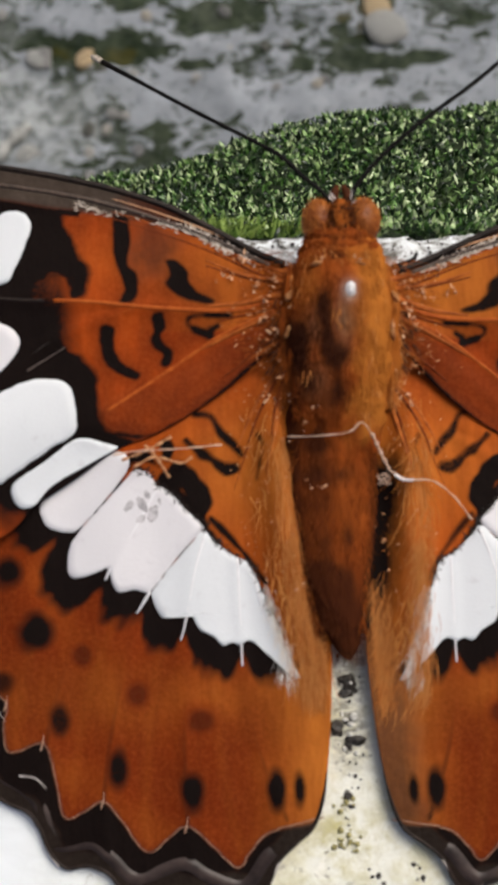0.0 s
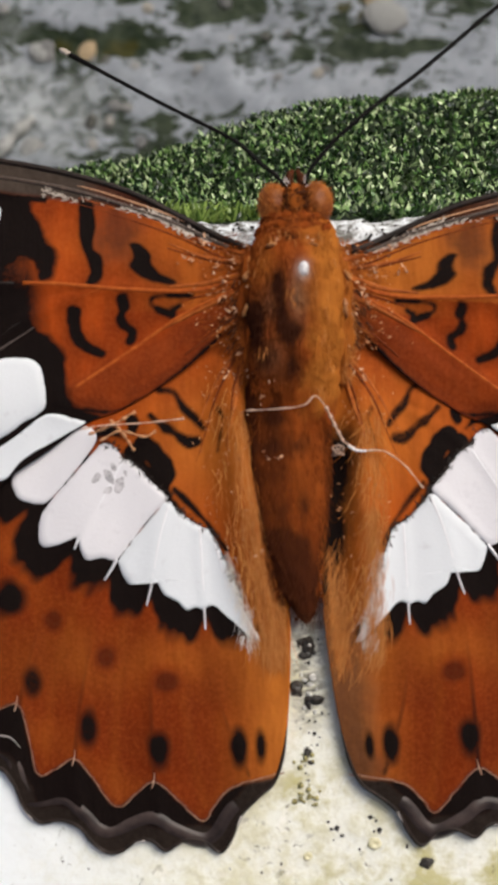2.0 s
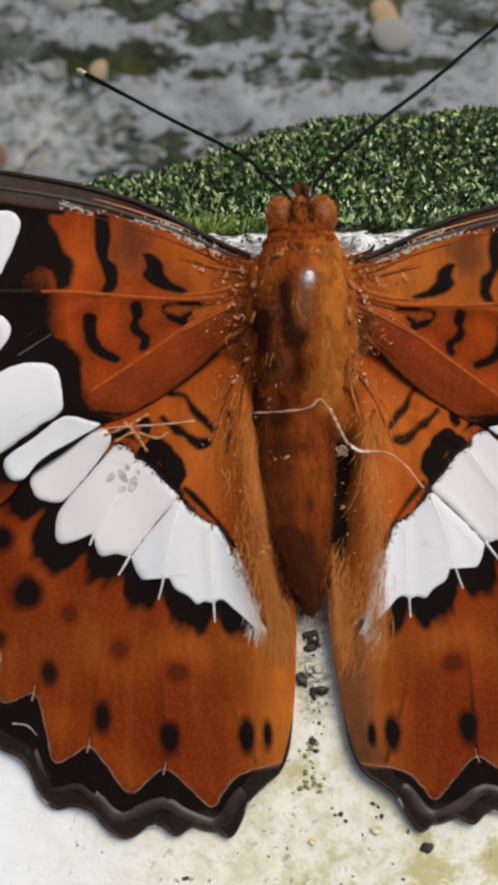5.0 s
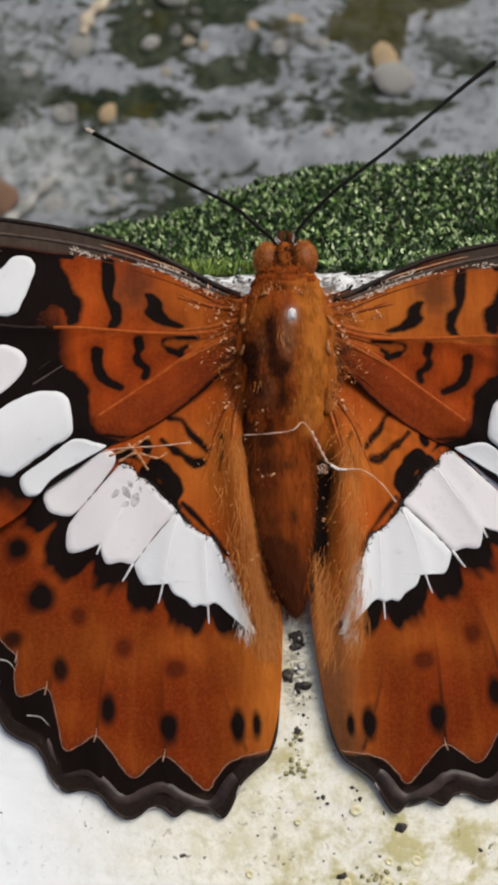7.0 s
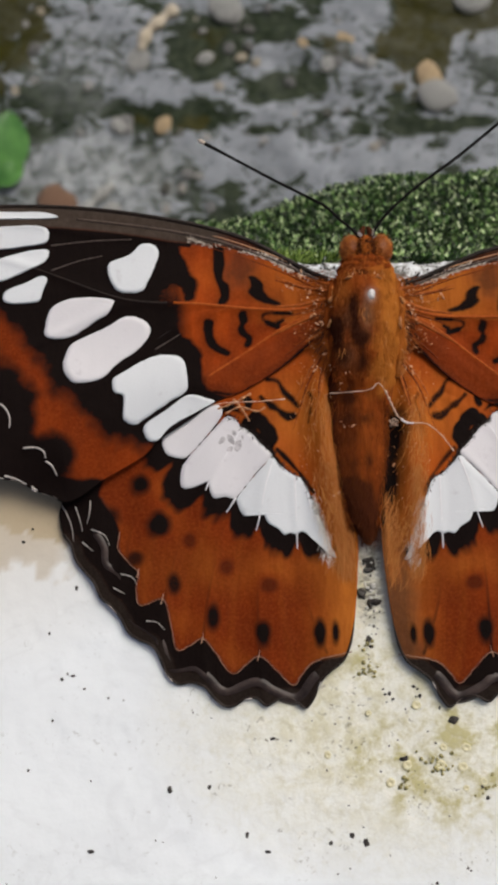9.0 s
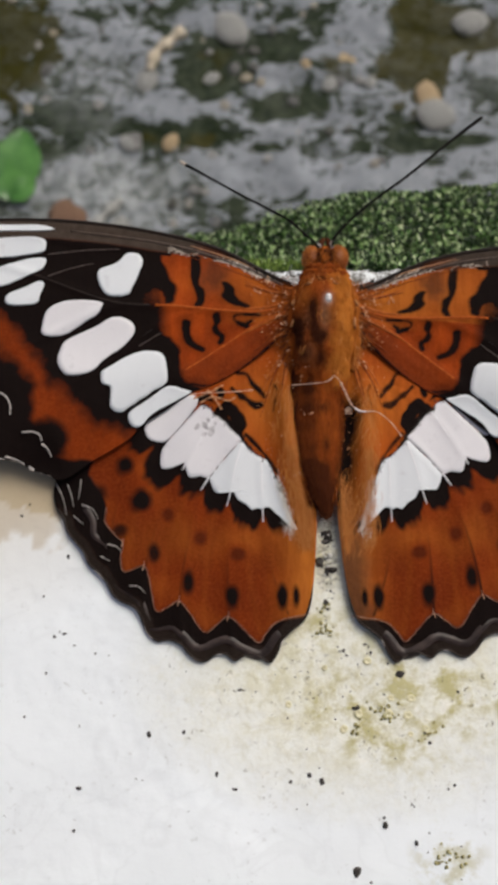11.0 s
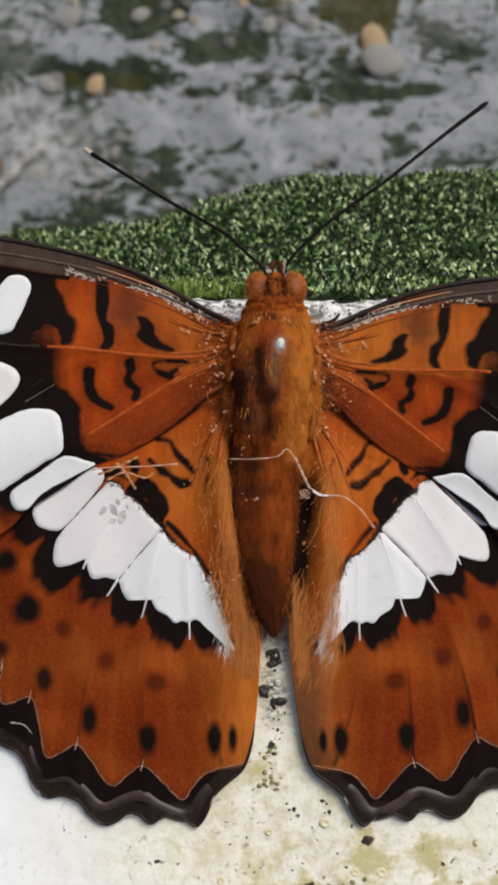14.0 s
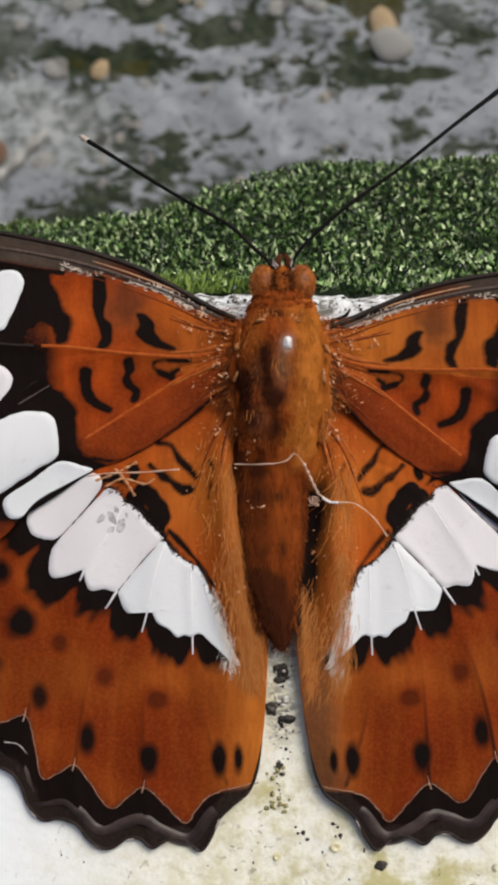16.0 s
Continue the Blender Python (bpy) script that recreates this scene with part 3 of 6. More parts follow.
def make_pebbles():
    shapes = {tone: [pebble_mesh(k, m, 0.45 + 0.1 * k) for k in range(3)] for tone, m in (("cream", M_CREAM), ("pale", M_PALESTONE), ("brown", M_BROWN), ("grey", M_STONE))}
    rng = np.random.default_rng(3)
    chosen = [(31.7, 132.6, 3.4, "cream"), (33.4, 127.0, 4.6, "pale"), (-39.8, 119.8, 2.2, "cream"), (4.8, 136.5, 2.2, "pale"), (9.4, 143.5, 2.5, "cream"), (-28.5, 138.7, 1.9, "pale"),
              (-67.7, 98.5, 5.4, "brown"), (-46.5, 138.5, 3.3, "pale"), (44, 154, 4.0, "pale"), (-51.6, 119.9, 2.3, "pale"), (-23.5, 153.5, 4.4, "pale"), (-54, 96, 2.5, "pale"), (-2, 143, 1.6, "cream"), (16, 137, 1.5, "pale")]
    for k in range(90):
        chosen.append((rng.uniform(-95, 22), rng.uniform(88, 176), rng.uniform(0.6, 1.7), "grey"))
    words = {"cream": "small cream-coloured rounded pebble on wet ground", "pale": "flat pale grey pebble on wet ground", "brown": "brown rounded stone on wet ground", "grey": "tiny grey pebble set in wet ground"}
    for k, (x, y, r, tone) in enumerate(chosen):
        ob = new("pebble", shapes[tone][k % 3])
        ob.matrix_world = pose(x * MM, y * MM, (GROUND_Z + 0.1 * r) * MM, 0, 0, rng.uniform(0, 360)) @ Matrix.Diagonal((r * MM * rng.uniform(1.0, 1.5), r * MM, r * MM * 0.55, 1))
        tagged(ob, words[tone], "pebble", "pebbles on the ground")


def make_twig():
    for line, label in (([(-36.5, 153.0), (-40.5, 149.5), (-44.2, 146.0), (-46, 141)], "short bleached twig lying on wet ground"), ([(-66, 91.0), (-62, 94.0), (-58, 98.5), (-53, 103.0)], "pale slanting splinter lying on wet ground")):
        q = curve_through([(x, y, GROUND_Z + 1.3) for x, y in line], 24)
        v, f = tube_arrays(q, 1.6 + 0.4 * np.sin(np.arange(24) * 0.8), 8, 0.6)
        tagged(mesh_part("twig", from_arrays("twig", v, f), M_TWIG if "bleached" in label else M_PALESTONE), label, "twig", "twigs on the ground")



# ---- butterfly ----
FW_OUTLINE = [(-2.6, 8.0), (-3.9, 8.7), (-5.5, 9.6), (-7.4, 10.6), (-9.2, 11.25), (-11.5, 11.85), (-14.9, 12.47), (-18.6, 12.9), (-22.0, 13.05),
              (-25.5, 12.95), (-29.0, 12.3), (-32.0, 10.8), (-33.2, 9.2), (-32.3, 7.0), (-30.6, 4.4), (-29.2, 1.6), (-27.6, -1.4), (-25.6, -3.7),
              (-23.8, -4.9), (-22.6, -5.1), (-21.5, -5.7), (-20.5, -6.0), (-19.6, -6.4), (-18.4, -5.9), (-17.2, -5.0), (-14.7, -3.5), (-13.6, -2.4),
              (-11.8, -1.2), (-9.9, 0.1), (-8.1, 0.8), (-5.6, 2.3), (-3.4, 4.2), (-2.2, 6.0)]
FW_BASAL = [(-12.06, 10.3), (-11.82, 9.4), (-11.5, 8.66), (-11.1, 8.0), (-11.12, 7.35), (-11.22, 6.7), (-11.9, 6.6), (-12.03, 7.04), (-12.4, 7.55), (-12.95, 7.5), (-13.4, 7.04), (-13.3, 6.6), (-12.55, 6.25), (-12.32, 5.8), (-12.44, 5.2),
            (-12.04, 4.6), (-11.37, 4.05), (-10.84, 3.45), (-10.77, 2.7), (-10.65, 1.5), (-10.33, 0.92), (-9.5, 0.55), (-8.2, 0.4), (-5.6, 1.8), (-3.0, 3.6), (-1.6, 7.2), (-3.2, 8.6), (-5.5, 9.5), (-7.6, 10.4), (-9.8, 11.0)]
FW_TAWNY = [(-27.5, 8.0), (-25.6, 6.6), (-24.1, 5.4), (-23.1, 4.7), (-21.8, 2.8), (-20.6, 0.9), (-19.1, -0.2), (-18.0, -1.3), (-17.2, -2.4), (-14.9, -3.0),
            (-14.4, -3.7), (-17.2, -5.3), (-19.0, -5.0), (-19.4, -3.1), (-19.8, -2.4), (-20.9, -2.0), (-21.7, -1.1), (-21.3, 0.6), (-22.5, 2.1), (-24.2, 3.6), (-26.5, 5.6)]
FW_BARS = [([(-5.0, 5.84), (-6.0, 5.87), (-6.63, 5.83), (-6.83, 5.6), (-6.6, 5.32), (-6.0, 5.07)], 0.12), ([(-6.2, 5.15), (-5.85, 4.98), (-5.8, 5.2), (-5.5, 5.4)], 0.15), ([(-5.1, 2.68), (-4.57, 2.92), (-4.2, 2.78), (-3.9, 2.85)], 0.08),
           # This last run paints the shadow line along the fold's rear edge.
           ([(-10.8, 0.75), (-8.2, 0.75), (-5.7, 2.25), (-3.6, 4.0)], 0.10)]
FW_MARKS = [
    [(-9.95, 10.5), (-9.5, 10.55), (-9.31, 9.37), (-9.38, 8.73), (-9.46, 8.1), (-9.04, 7.64), (-9.04, 6.84), (-9.36, 6.43), (-9.8, 6.43), (-9.54, 6.96), (-9.68, 7.59), (-9.9, 8.3), (-10.05, 9.12)],
    [(-7.78, 8.29), (-7.29, 8.29), (-6.85, 7.83), (-6.78, 7.33), (-6.36, 6.88), (-5.63, 6.49), (-6.12, 6.39), (-6.86, 6.58), (-7.47, 6.91), (-7.74, 7.29), (-7.56, 7.71)],
    [(-10.6, 5.36), (-10.07, 5.36), (-10.08, 4.89), (-10.0, 4.28), (-9.73, 3.79), (-9.25, 3.52), (-8.97, 3.33), (-9.12, 3.1), (-9.62, 3.28), (-10.23, 3.62), (-10.54, 4.04), (-10.62, 4.65)],
    [(-8.35, 5.86), (-7.93, 5.98), (-7.82, 5.37), (-8.02, 5.01), (-7.93, 4.7), (-7.56, 4.35), (-7.57, 3.95), (-7.84, 3.65), (-8.01, 3.86), (-7.89, 4.21), (-8.32, 4.53), (-8.44, 4.89), (-8.31, 5.25)]]
FW_SPOTS = [
    [(-14.8, 10.7), (-13.9, 10.6), (-13.6, 10.0), (-13.8, 9.2), (-14.2, 8.2), (-14.8, 7.3), (-16.2, 7.3), (-16.8, 7.9), (-17.1, 8.8), (-16.9, 9.4), (-15.6, 10.0)],
    [(-16.6, 6.9), (-16.5, 6.6), (-16.9, 5.9), (-17.7, 5.4), (-19.2, 4.4), (-20.5, 4.2), (-21.1, 4.5), (-21.1, 5.1), (-20.9, 6.0), (-20.4, 6.6), (-19.4, 7.0), (-18.1, 7.1)],
    [(-15.0, 5.8), (-14.3, 5.4), (-14.1, 5.0), (-14.3, 4.3), (-15.1, 3.4), (-16.2, 2.6), (-17.1, 1.7), (-17.9, 1.4), (-19.0, 1.3), (-19.6, 1.7), (-19.9, 2.5), (-19.7, 3.4), (-19.2, 4.1), (-17.0, 5.2), (-15.9, 5.8)],
    [(-12.0, 2.9), (-11.8, 2.4), (-11.75, 0.9), (-12.9, 0.1), (-14.5, -1.0), (-15.2, -1.4), (-15.9, -1.0), (-15.9, 0.4), (-16.5, 0.7), (-16.6, 1.5), (-16.0, 2.0), (-14.7, 2.8), (-13.6, 3.2), (-12.5, 3.2)],
    [(-11.7, 0.65), (-10.4, 0.4), (-9.95, 0.2), (-11.0, -0.4), (-12.9, -1.5), (-13.7, -2.35), (-14.4, -2.3), (-14.6, -1.4), (-13.2, -0.35)],
    [(-23.5, 12.8), (-21.2, 12.75), (-20.2, 12.4), (-22.0, 12.25), (-25.0, 12.3), (-25.2, 12.7)],
    [(-24.2, 11.8), (-22.0, 11.9), (-21.0, 11.7), (-20.8, 11.3), (-21.0, 10.7), (-22.3, 10.4), (-24.2, 10.2), (-26.0, 10.5), (-26.3, 11.3)],
    [(-24.2, 9.6), (-22.3, 10.2), (-21.0, 10.3), (-20.75, 10.0), (-21.2, 9.3), (-22.7, 8.5), (-24.1, 8.0), (-25.2, 8.2), (-25.3, 9.0)],
    [(-23.8, 6.7), (-23.7, 7.4), (-22.3, 8.1), (-21.3, 8.5), (-20.85, 8.3), (-21.1, 7.4), (-21.4, 6.7), (-23.0, 6.5)]]
FW_VEINS = [([(-2.8, 6.4), (-4.9, 6.06), (-7.65, 6.16), (-9.1, 6.28), (-11.5, 6.5), (-14.6, 6.6), (-17, 7.1), (-21.3, 8.7), (-25.5, 10.0)], 0.11), ([(-3.0, 6.0), (-4.2, 5.5), (-5.65, 4.8), (-7.64, 3.5), (-10.4, 1.7)], 0.10),
            ([(-9.0, 6.28), (-12.5, 4.9), (-14.0, 3.9), (-17.5, 1.1), (-22.0, -3.0)], 0.07), ([(-12.9, 6.9), (-16.5, 6.2), (-21.5, 3.8), (-26.0, 2.0)], 0.06),
            ([(-13, 10.9), (-18, 11.2), (-23, 11.95), (-28, 11.8)], 0.06)]
HW_OUTLINE = [(-0.8, 5.8), (-0.8, 2.0), (-0.8, -1.0), (-0.9, -5.0), (-0.75, -8.6), (-0.8, -11.0), (-0.95, -13.3), (-1.25, -15.2), (-1.7, -16.4), (-2.5, -17.1), (-3.2, -17.8), (-3.7, -18.9), (-4.2, -19.5),
              (-4.9, -19.0), (-5.7, -18.9), (-6.2, -19.1), (-6.7, -19.35), (-7.3, -18.9), (-8.0, -18.9), (-8.7, -19.35), (-9.3, -19.4), (-10.0, -18.9), (-10.6, -18.2), (-11.5, -17.9), (-12.4, -18.0),
              (-13.1, -17.3), (-13.5, -16.3), (-14.0, -15.6), (-14.9, -15.2), (-15.6, -14.7), (-16.1, -13.8), (-16.7, -13.1), (-17.4, -12.5), (-17.8, -11.6), (-18.5, -10.8), (-19.1, -10.0),
              (-19.4, -9.1), (-19.9, -8.4), (-20.1, -6.7), (-19.0, -4.6), (-15.0, -1.4), (-9.0, 1.6), (-4.5, 5.0), (-2.6, 6.2)]
HW_TAWNY = [(0.5, 4.0), (0.5, -14.0), (-1.2, -15.9), (-3.5, -16.5), (-4.4, -17.4), (-4.95, -18.05), (-6.0, -17.1), (-7.1, -16.2), (-8.0, -16.8), (-8.9, -17.3), (-9.9, -16.0), (-10.7, -15.1), (-11.5, -15.5), (-12.4, -15.8),
            (-12.8, -14.2), (-13.3, -12.6), (-14.75, -13.0), (-15.05, -11.9), (-14.9, -10.9), (-15.6, -10.2), (-16.25, -9.3), (-16.15, -8.3), (-16.5, -7.3), (-17.3, -6.2), (-17.4, -5.4), (-15.5, -2.0), (-8.0, 3.0), (-3.0, 5.0)]
HW_SPOTS = [
    [(-9.9, -0.1), (-9.55, -0.69), (-10.68, -2.15), (-11.69, -3.25), (-12.24, -3.42), (-13.02, -3.15), (-13.3, -2.52), (-13.05, -1.95), (-11.68, -0.9), (-10.42, -0.25)],
    [(-9.19, -0.9), (-8.65, -1.05), (-8.33, -1.55), (-7.96, -1.74), (-7.59, -2.04), (-7.1, -2.63), (-6.4, -3.24), (-6.36, -3.46), (-7.0, -4.1), (-7.75, -4.92), (-8.62, -5.98), (-9.24, -5.94), (-9.97, -6.02), (-10.2, -5.64), (-10.36, -5.01), (-10.7, -5.13), (-11.33, -5.36),
     (-11.93, -5.4), (-12.12, -5.0), (-12.05, -4.27), (-11.66, -3.54), (-10.44, -2.24), (-9.56, -1.26)],
    [(-6.2, -3.63), (-5.77, -4.04), (-5.04, -4.65), (-4.36, -5.05), (-3.9, -5.98), (-3.4, -7.2), (-2.95, -8.42), (-2.45, -9.4), (-2.15, -9.92), (-2.67, -9.7), (-3.15, -9.18), (-3.63, -8.82), (-3.99, -8.44), (-4.41, -8.22), (-4.75, -8.4), (-5.09, -8.26), (-5.46, -8.4), (-5.82, -8.03),
     (-6.43, -7.68), (-6.72, -7.11), (-7.0, -7.2), (-7.16, -7.01), (-7.78, -7.27), (-8.12, -7.12), (-8.4, -6.45), (-8.36, -6.08), (-7.5, -4.99), (-6.75, -4.14)]]
HW_RIDGES = [[(-6.21, -3.75), (-6.64, -5.21), (-7.04, -7.27), (-7.29, -8.24)], [(-4.8, -4.75), (-4.71, -7.19), (-4.64, -9.38)], [(-4.12, -5.49), (-3.66, -7.2), (-3.34, -8.66)], [(-8.6, -6.1), (-9.0, -6.76), (-9.2, -7.05)], [(-10.33, -5.1), (-10.55, -5.6)], [(-8.3, -1.7), (-9.2, -3.3), (-10.3, -5.0)]]
HW_VEINS = [[(-3.6, 0.0), (-4.8, -4.6), (-4.6, -8.5), (-4.1, -12.5), (-2.8, -16.0)], [(-4.2, 0.5), (-6.2, -3.2), (-7.1, -7.3), (-7.2, -12.0), (-7.1, -16.2), (-6.8, -18.9)],
            [(-4.6, 0.6), (-6.4, -3.1), (-8.6, -6.3), (-10.0, -10.5), (-10.7, -15.2), (-10.5, -18.0)], [(-5.0, 0.8), (-8.2, -1.7), (-10.4, -5.4), (-12.2, -9.0), (-13.2, -12.7), (-13.5, -15.8)],
            [(-6.0, 0.8), (-9.8, -0.8), (-12.6, -3.6), (-15.0, -7.0), (-15.9, -10.9), (-16.2, -13.2)]]
HW_DOTS = [(-14.9, -5.2, 0.62, 0.62, 0.9), (-13.6, -7.8, 0.75, 0.75, 0.95), (-11.6, -8.8, 0.42, 0.55, 0.62), (-9.2, -10.6, 0.5, 0.55, 0.6), (-6.5, -11.7, 0.65, 0.55, 0.5),
           (-16.9, -7.3, 0.8, 0.7, 0.75), (-15.2, -10.0, 0.6, 0.5, 0.75), (-12.6, -11.6, 0.42, 0.65, 0.8), (-10.1, -13.8, 0.45, 0.85, 0.85), (-6.85, -14.8, 0.48, 0.85, 0.95),
           (-3.25, -14.75, 0.40, 0.78, 1.0), (-2.25, -14.65, 0.26, 0.7, 0.9)]
HW_MARKS = [([(-6.55, 1.6), (-5.9, 1.45), (-5.6, 1.06), (-5.4, 0.68), (-4.95, 0.3), (-4.6, -0.2)], 0.15), ([(-6.95, 0.45), (-6.58, 0.0), (-5.97, -0.43), (-5.36, -0.82), (-4.9, -0.77)], 0.155), ([(-7.2, -1.0), (-6.7, -1.6), (-6.35, -2.3)], 0.52),
            ([(-7.95, 0.3), (-7.7, 0.0), (-7.85, -0.25)], 0.22), ([(-8.0, -1.2), (-7.4, -1.9), (-6.5, -2.75)], 0.34), ([(-9.6, -0.3), (-8.8, -0.2), (-8.2, -0.7)], 0.18), ([(-5.9, -3.0), (-4.6, -4.4), (-3.6, -5.8)], 0.13), ([(-3.86, 0.62), (-3.63, 0.1), (-3.75, -0.5), (-3.9, -1.3)], 0.09)]


def wing_side(points, side, turn, size, shift):
    """Lays a plan drawn for one wing to its own side: side -1 as drawn, +1 mirrored, turned and a little smaller."""
    p = np.array(points, float).copy()
    if side > 0:
        a = radians(turn)
        x, y = -p[:, 0] * size, p[:, 1] * size
        p[:, 0] = math.cos(a) * x - math.sin(a) * y + shift[0]
        p[:, 1] = math.sin(a) * x + math.cos(a) * y + shift[1]
    return p


def vein_ridge(pts, veins, height, width):
    d = np.full(len(pts), 1e9)
    for v in veins:
        d = np.minimum(d, line_distance(pts, curve_through(v, 30)))
    return height * np.exp(-((d / width) ** 2)), d


def fw_height(p):
    r, _ = vein_ridge(p, [v for v, _ in FW_VEINS], 0.10, 0.35)
    fold = np.exp(-((line_distance(p, np.array([(-3.5, 4.9), (-7.0, 2.9), (-10.8, 1.0)])) / 0.8) ** 2))
    rear = np.exp(-((line_distance(p, curve_through(FW_OUTLINE[20:31], 60)) / 2.4) ** 2)) * np.clip((-p[:, 0] - 4) / 5, 0, 1)
    rest = (0.72 + 0.4 * np.clip((-p[:, 0] - 10) / 6, 0, 1)) * rear
    return 2.1 - rest + 0.035 * (-p[:, 0] - 4) + r + 0.22 * fold + 0.05 * np.sin(p[:, 1] * 1.1) - 0.25 * np.exp(-(((p[:, 1] - 3.0) / 3.0) ** 2)) * np.clip((p[:, 0] + 23) / 5, 0, 1) + 0.75 * np.exp(-((np.minimum(p[:, 0] + 2.0, 0) / 1.1) ** 2))


def hw_height(p, gap=0.0):
    """Lift of the hindwing over the ledge: a soft fold beside the body, then down to the rim."""
    r, _ = vein_ridge(p, HW_VEINS, 0.05, 0.30)
    out = np.clip((np.hypot(p[:, 0] + 3, p[:, 1] - 1) - 5) / 15, 0, 1.2)
    along = np.clip((3.5 - p[:, 1]) / 3, 0, 1) * np.clip((p[:, 1] + 10.0) / 6, 0, 1)
    crest = p[:, 0] + 2.75 + gap + 0.08 * (p[:, 1] + 2)
    fold = 0.85 * np.exp(-((crest / np.where(crest > 0, 0.75, 1.1)) ** 2)) * along
    return 1.45 - 1.0 * out + r + fold + 0.05 * np.sin(p[:, 0] * 1.7)


def hw_height_far(p):
    return hw_height(p, 0.45)


def fw_pattern(p, right):
    w = 0.18 * waves(p[:, 0], p[:, 1], 0.8, 21)
    rag = 0.06 * waves(p[:, 0], p[:, 1], 0.33, 27)
    black = 1 - soft(inside_depth(p, curve_through(FW_BASAL, 240, True)) + 0.7 * w + 1.6 * rag, 0.42)
    tawny = soft(inside_depth(p, curve_through(FW_TAWNY, 160, True)) + 2.8 * w + 3.0 * rag + 0.2, 1.6)
    tawny *= 1 - soft(1.3 - np.hypot(p[:, 0] + 22.8, p[:, 1] + 0.9), 1.2)
    tawny *= 1 - soft(1.15 - np.hypot(p[:, 0] + 20.1, p[:, 1] + 3.3), 1.0)
    black = np.minimum(black, 1 - 0.92 * tawny)
    halo = np.zeros(len(p))
    for line, half in FW_BARS:
        halo = np.maximum(halo, soft(half + 0.30 + w - line_distance(p, curve_through(line, 40)), 0.6))
        black = np.maximum(black, soft(1.02 * half + 0.5 * w + rag - line_distance(p, curve_through(line, 40)), 0.22))
    black = np.maximum(black, 0.85 * np.clip((-11.2 - p[:, 0]) / 1.2, 0, 1) * (p[:, 1] < 8.2) * (p[:, 0] > -14.0))
    for mark in FW_MARKS:
        depth = inside_depth(p, curve_through(mark, 90, True)) + 0.25 * w + 0.8 * rag
        halo = np.maximum(halo, soft(depth + 0.35, 0.6))
        black = np.maximum(black, (0.86 if right else 1.0) * soft(depth + 0.03, 0.2))
    black = np.maximum(black, soft(0.62 + 1.5 * w - line_distance(p, np.array([(-22.4, -4.2), (-20.3, -5.2), (-18.9, -5.5), (-17.3, -5.5)])), 0.5))
    fade = np.exp(-(((p[:, 0] + 12.3) / 0.9) ** 2 + ((p[:, 1] - 7.3) / 0.7) ** 2))
    black = np.clip(black - 0.2 * fade, 0, 1)
    costa = curve_through(FW_OUTLINE[:10], 80)
    strip = 0.25 + 1.25 * np.clip((-p[:, 0] - 3) / 10, 0, 1)
    rim = soft(strip - line_distance(p, costa), 0.3)
    sheen = rim * np.clip((-p[:, 0] - 6) / 4, 0, 1)
    black = np.where(rim > 0.5, 0.95 - 0.62 * sheen, black)
    black = np.maximum(black, 0.95 * soft(0.14 - np.abs(strip + 0.1 - line_distance(p, costa)), 0.14) * (p[:, 0] < -11.5))
    ochre = 0.45 * np.exp(-(((p[:, 0] + 4.2) / 2.6) ** 2)) * (p[:, 1] > 5.2) + 0.15 * np.exp(-(((p[:, 1] - 8.3) / 1.2) ** 2))
    if right:
        ochre += 0.42 * (p[:, 1] > 6.0)
    stain = soft(1.0 - np.hypot((p[:, 0] + 8.3) / 1.05, (p[:, 1] - 8.9) / 1.3) + 1.6 * w + 2.0 * rag, 0.9)
    black = np.maximum(black, 0.46 * stain)
    grey = 0.25 * stain
    fold = soft(0.95 - line_distance(p, np.array([(-3.5, 4.7), (-7.0, 2.6), (-10.6, 0.9)])), 0.5)
    grey = np.maximum(np.maximum(grey, 0.05 * fold), sheen)
    glow = np.exp(-(((p[:, 0] + 9.2) / 1.0) ** 2 + ((p[:, 1] - 4.8) / 1.0) ** 2)) + np.exp(-(((p[:, 0] + 10.6) / 0.7) ** 2 + ((p[:, 1] - 8.6) / 1.6) ** 2))
    far, turn = np.hypot(p[:, 0] + 1.5, p[:, 1] - 6.3), np.arctan2(p[:, 1] - 6.3, -p[:, 0] - 1.5)
    streaks = waves(turn * 9, far, 2.4, 43) + 0.7 * waves(turn * 26, far, 2.4, 44)
    # Darker brown root, with the shade of the shoulder gap painted in.
    black = np.maximum(black, 0.6 * np.exp(-(((p[:, 0] + 2.9) / 0.5) ** 2 + ((p[:, 1] - 4.9) / 0.7) ** 2)))
    deep = 0.45 * halo + 0.30 * (1 - np.clip(glow, 0, 1)) + 0.35 * fold + 0.5 * (p[:, 0] < -14) + (0.16 + 0.3 * (far < 5)) * streaks
    black = np.maximum(black, 0.45 * np.clip(streaks - 0.55, 0, 1) * (far < 7) * (p[:, 1] > 6.2))
    return np.clip(np.stack([black, ochre * (1 - fold), grey, deep], 1), 0, 1)


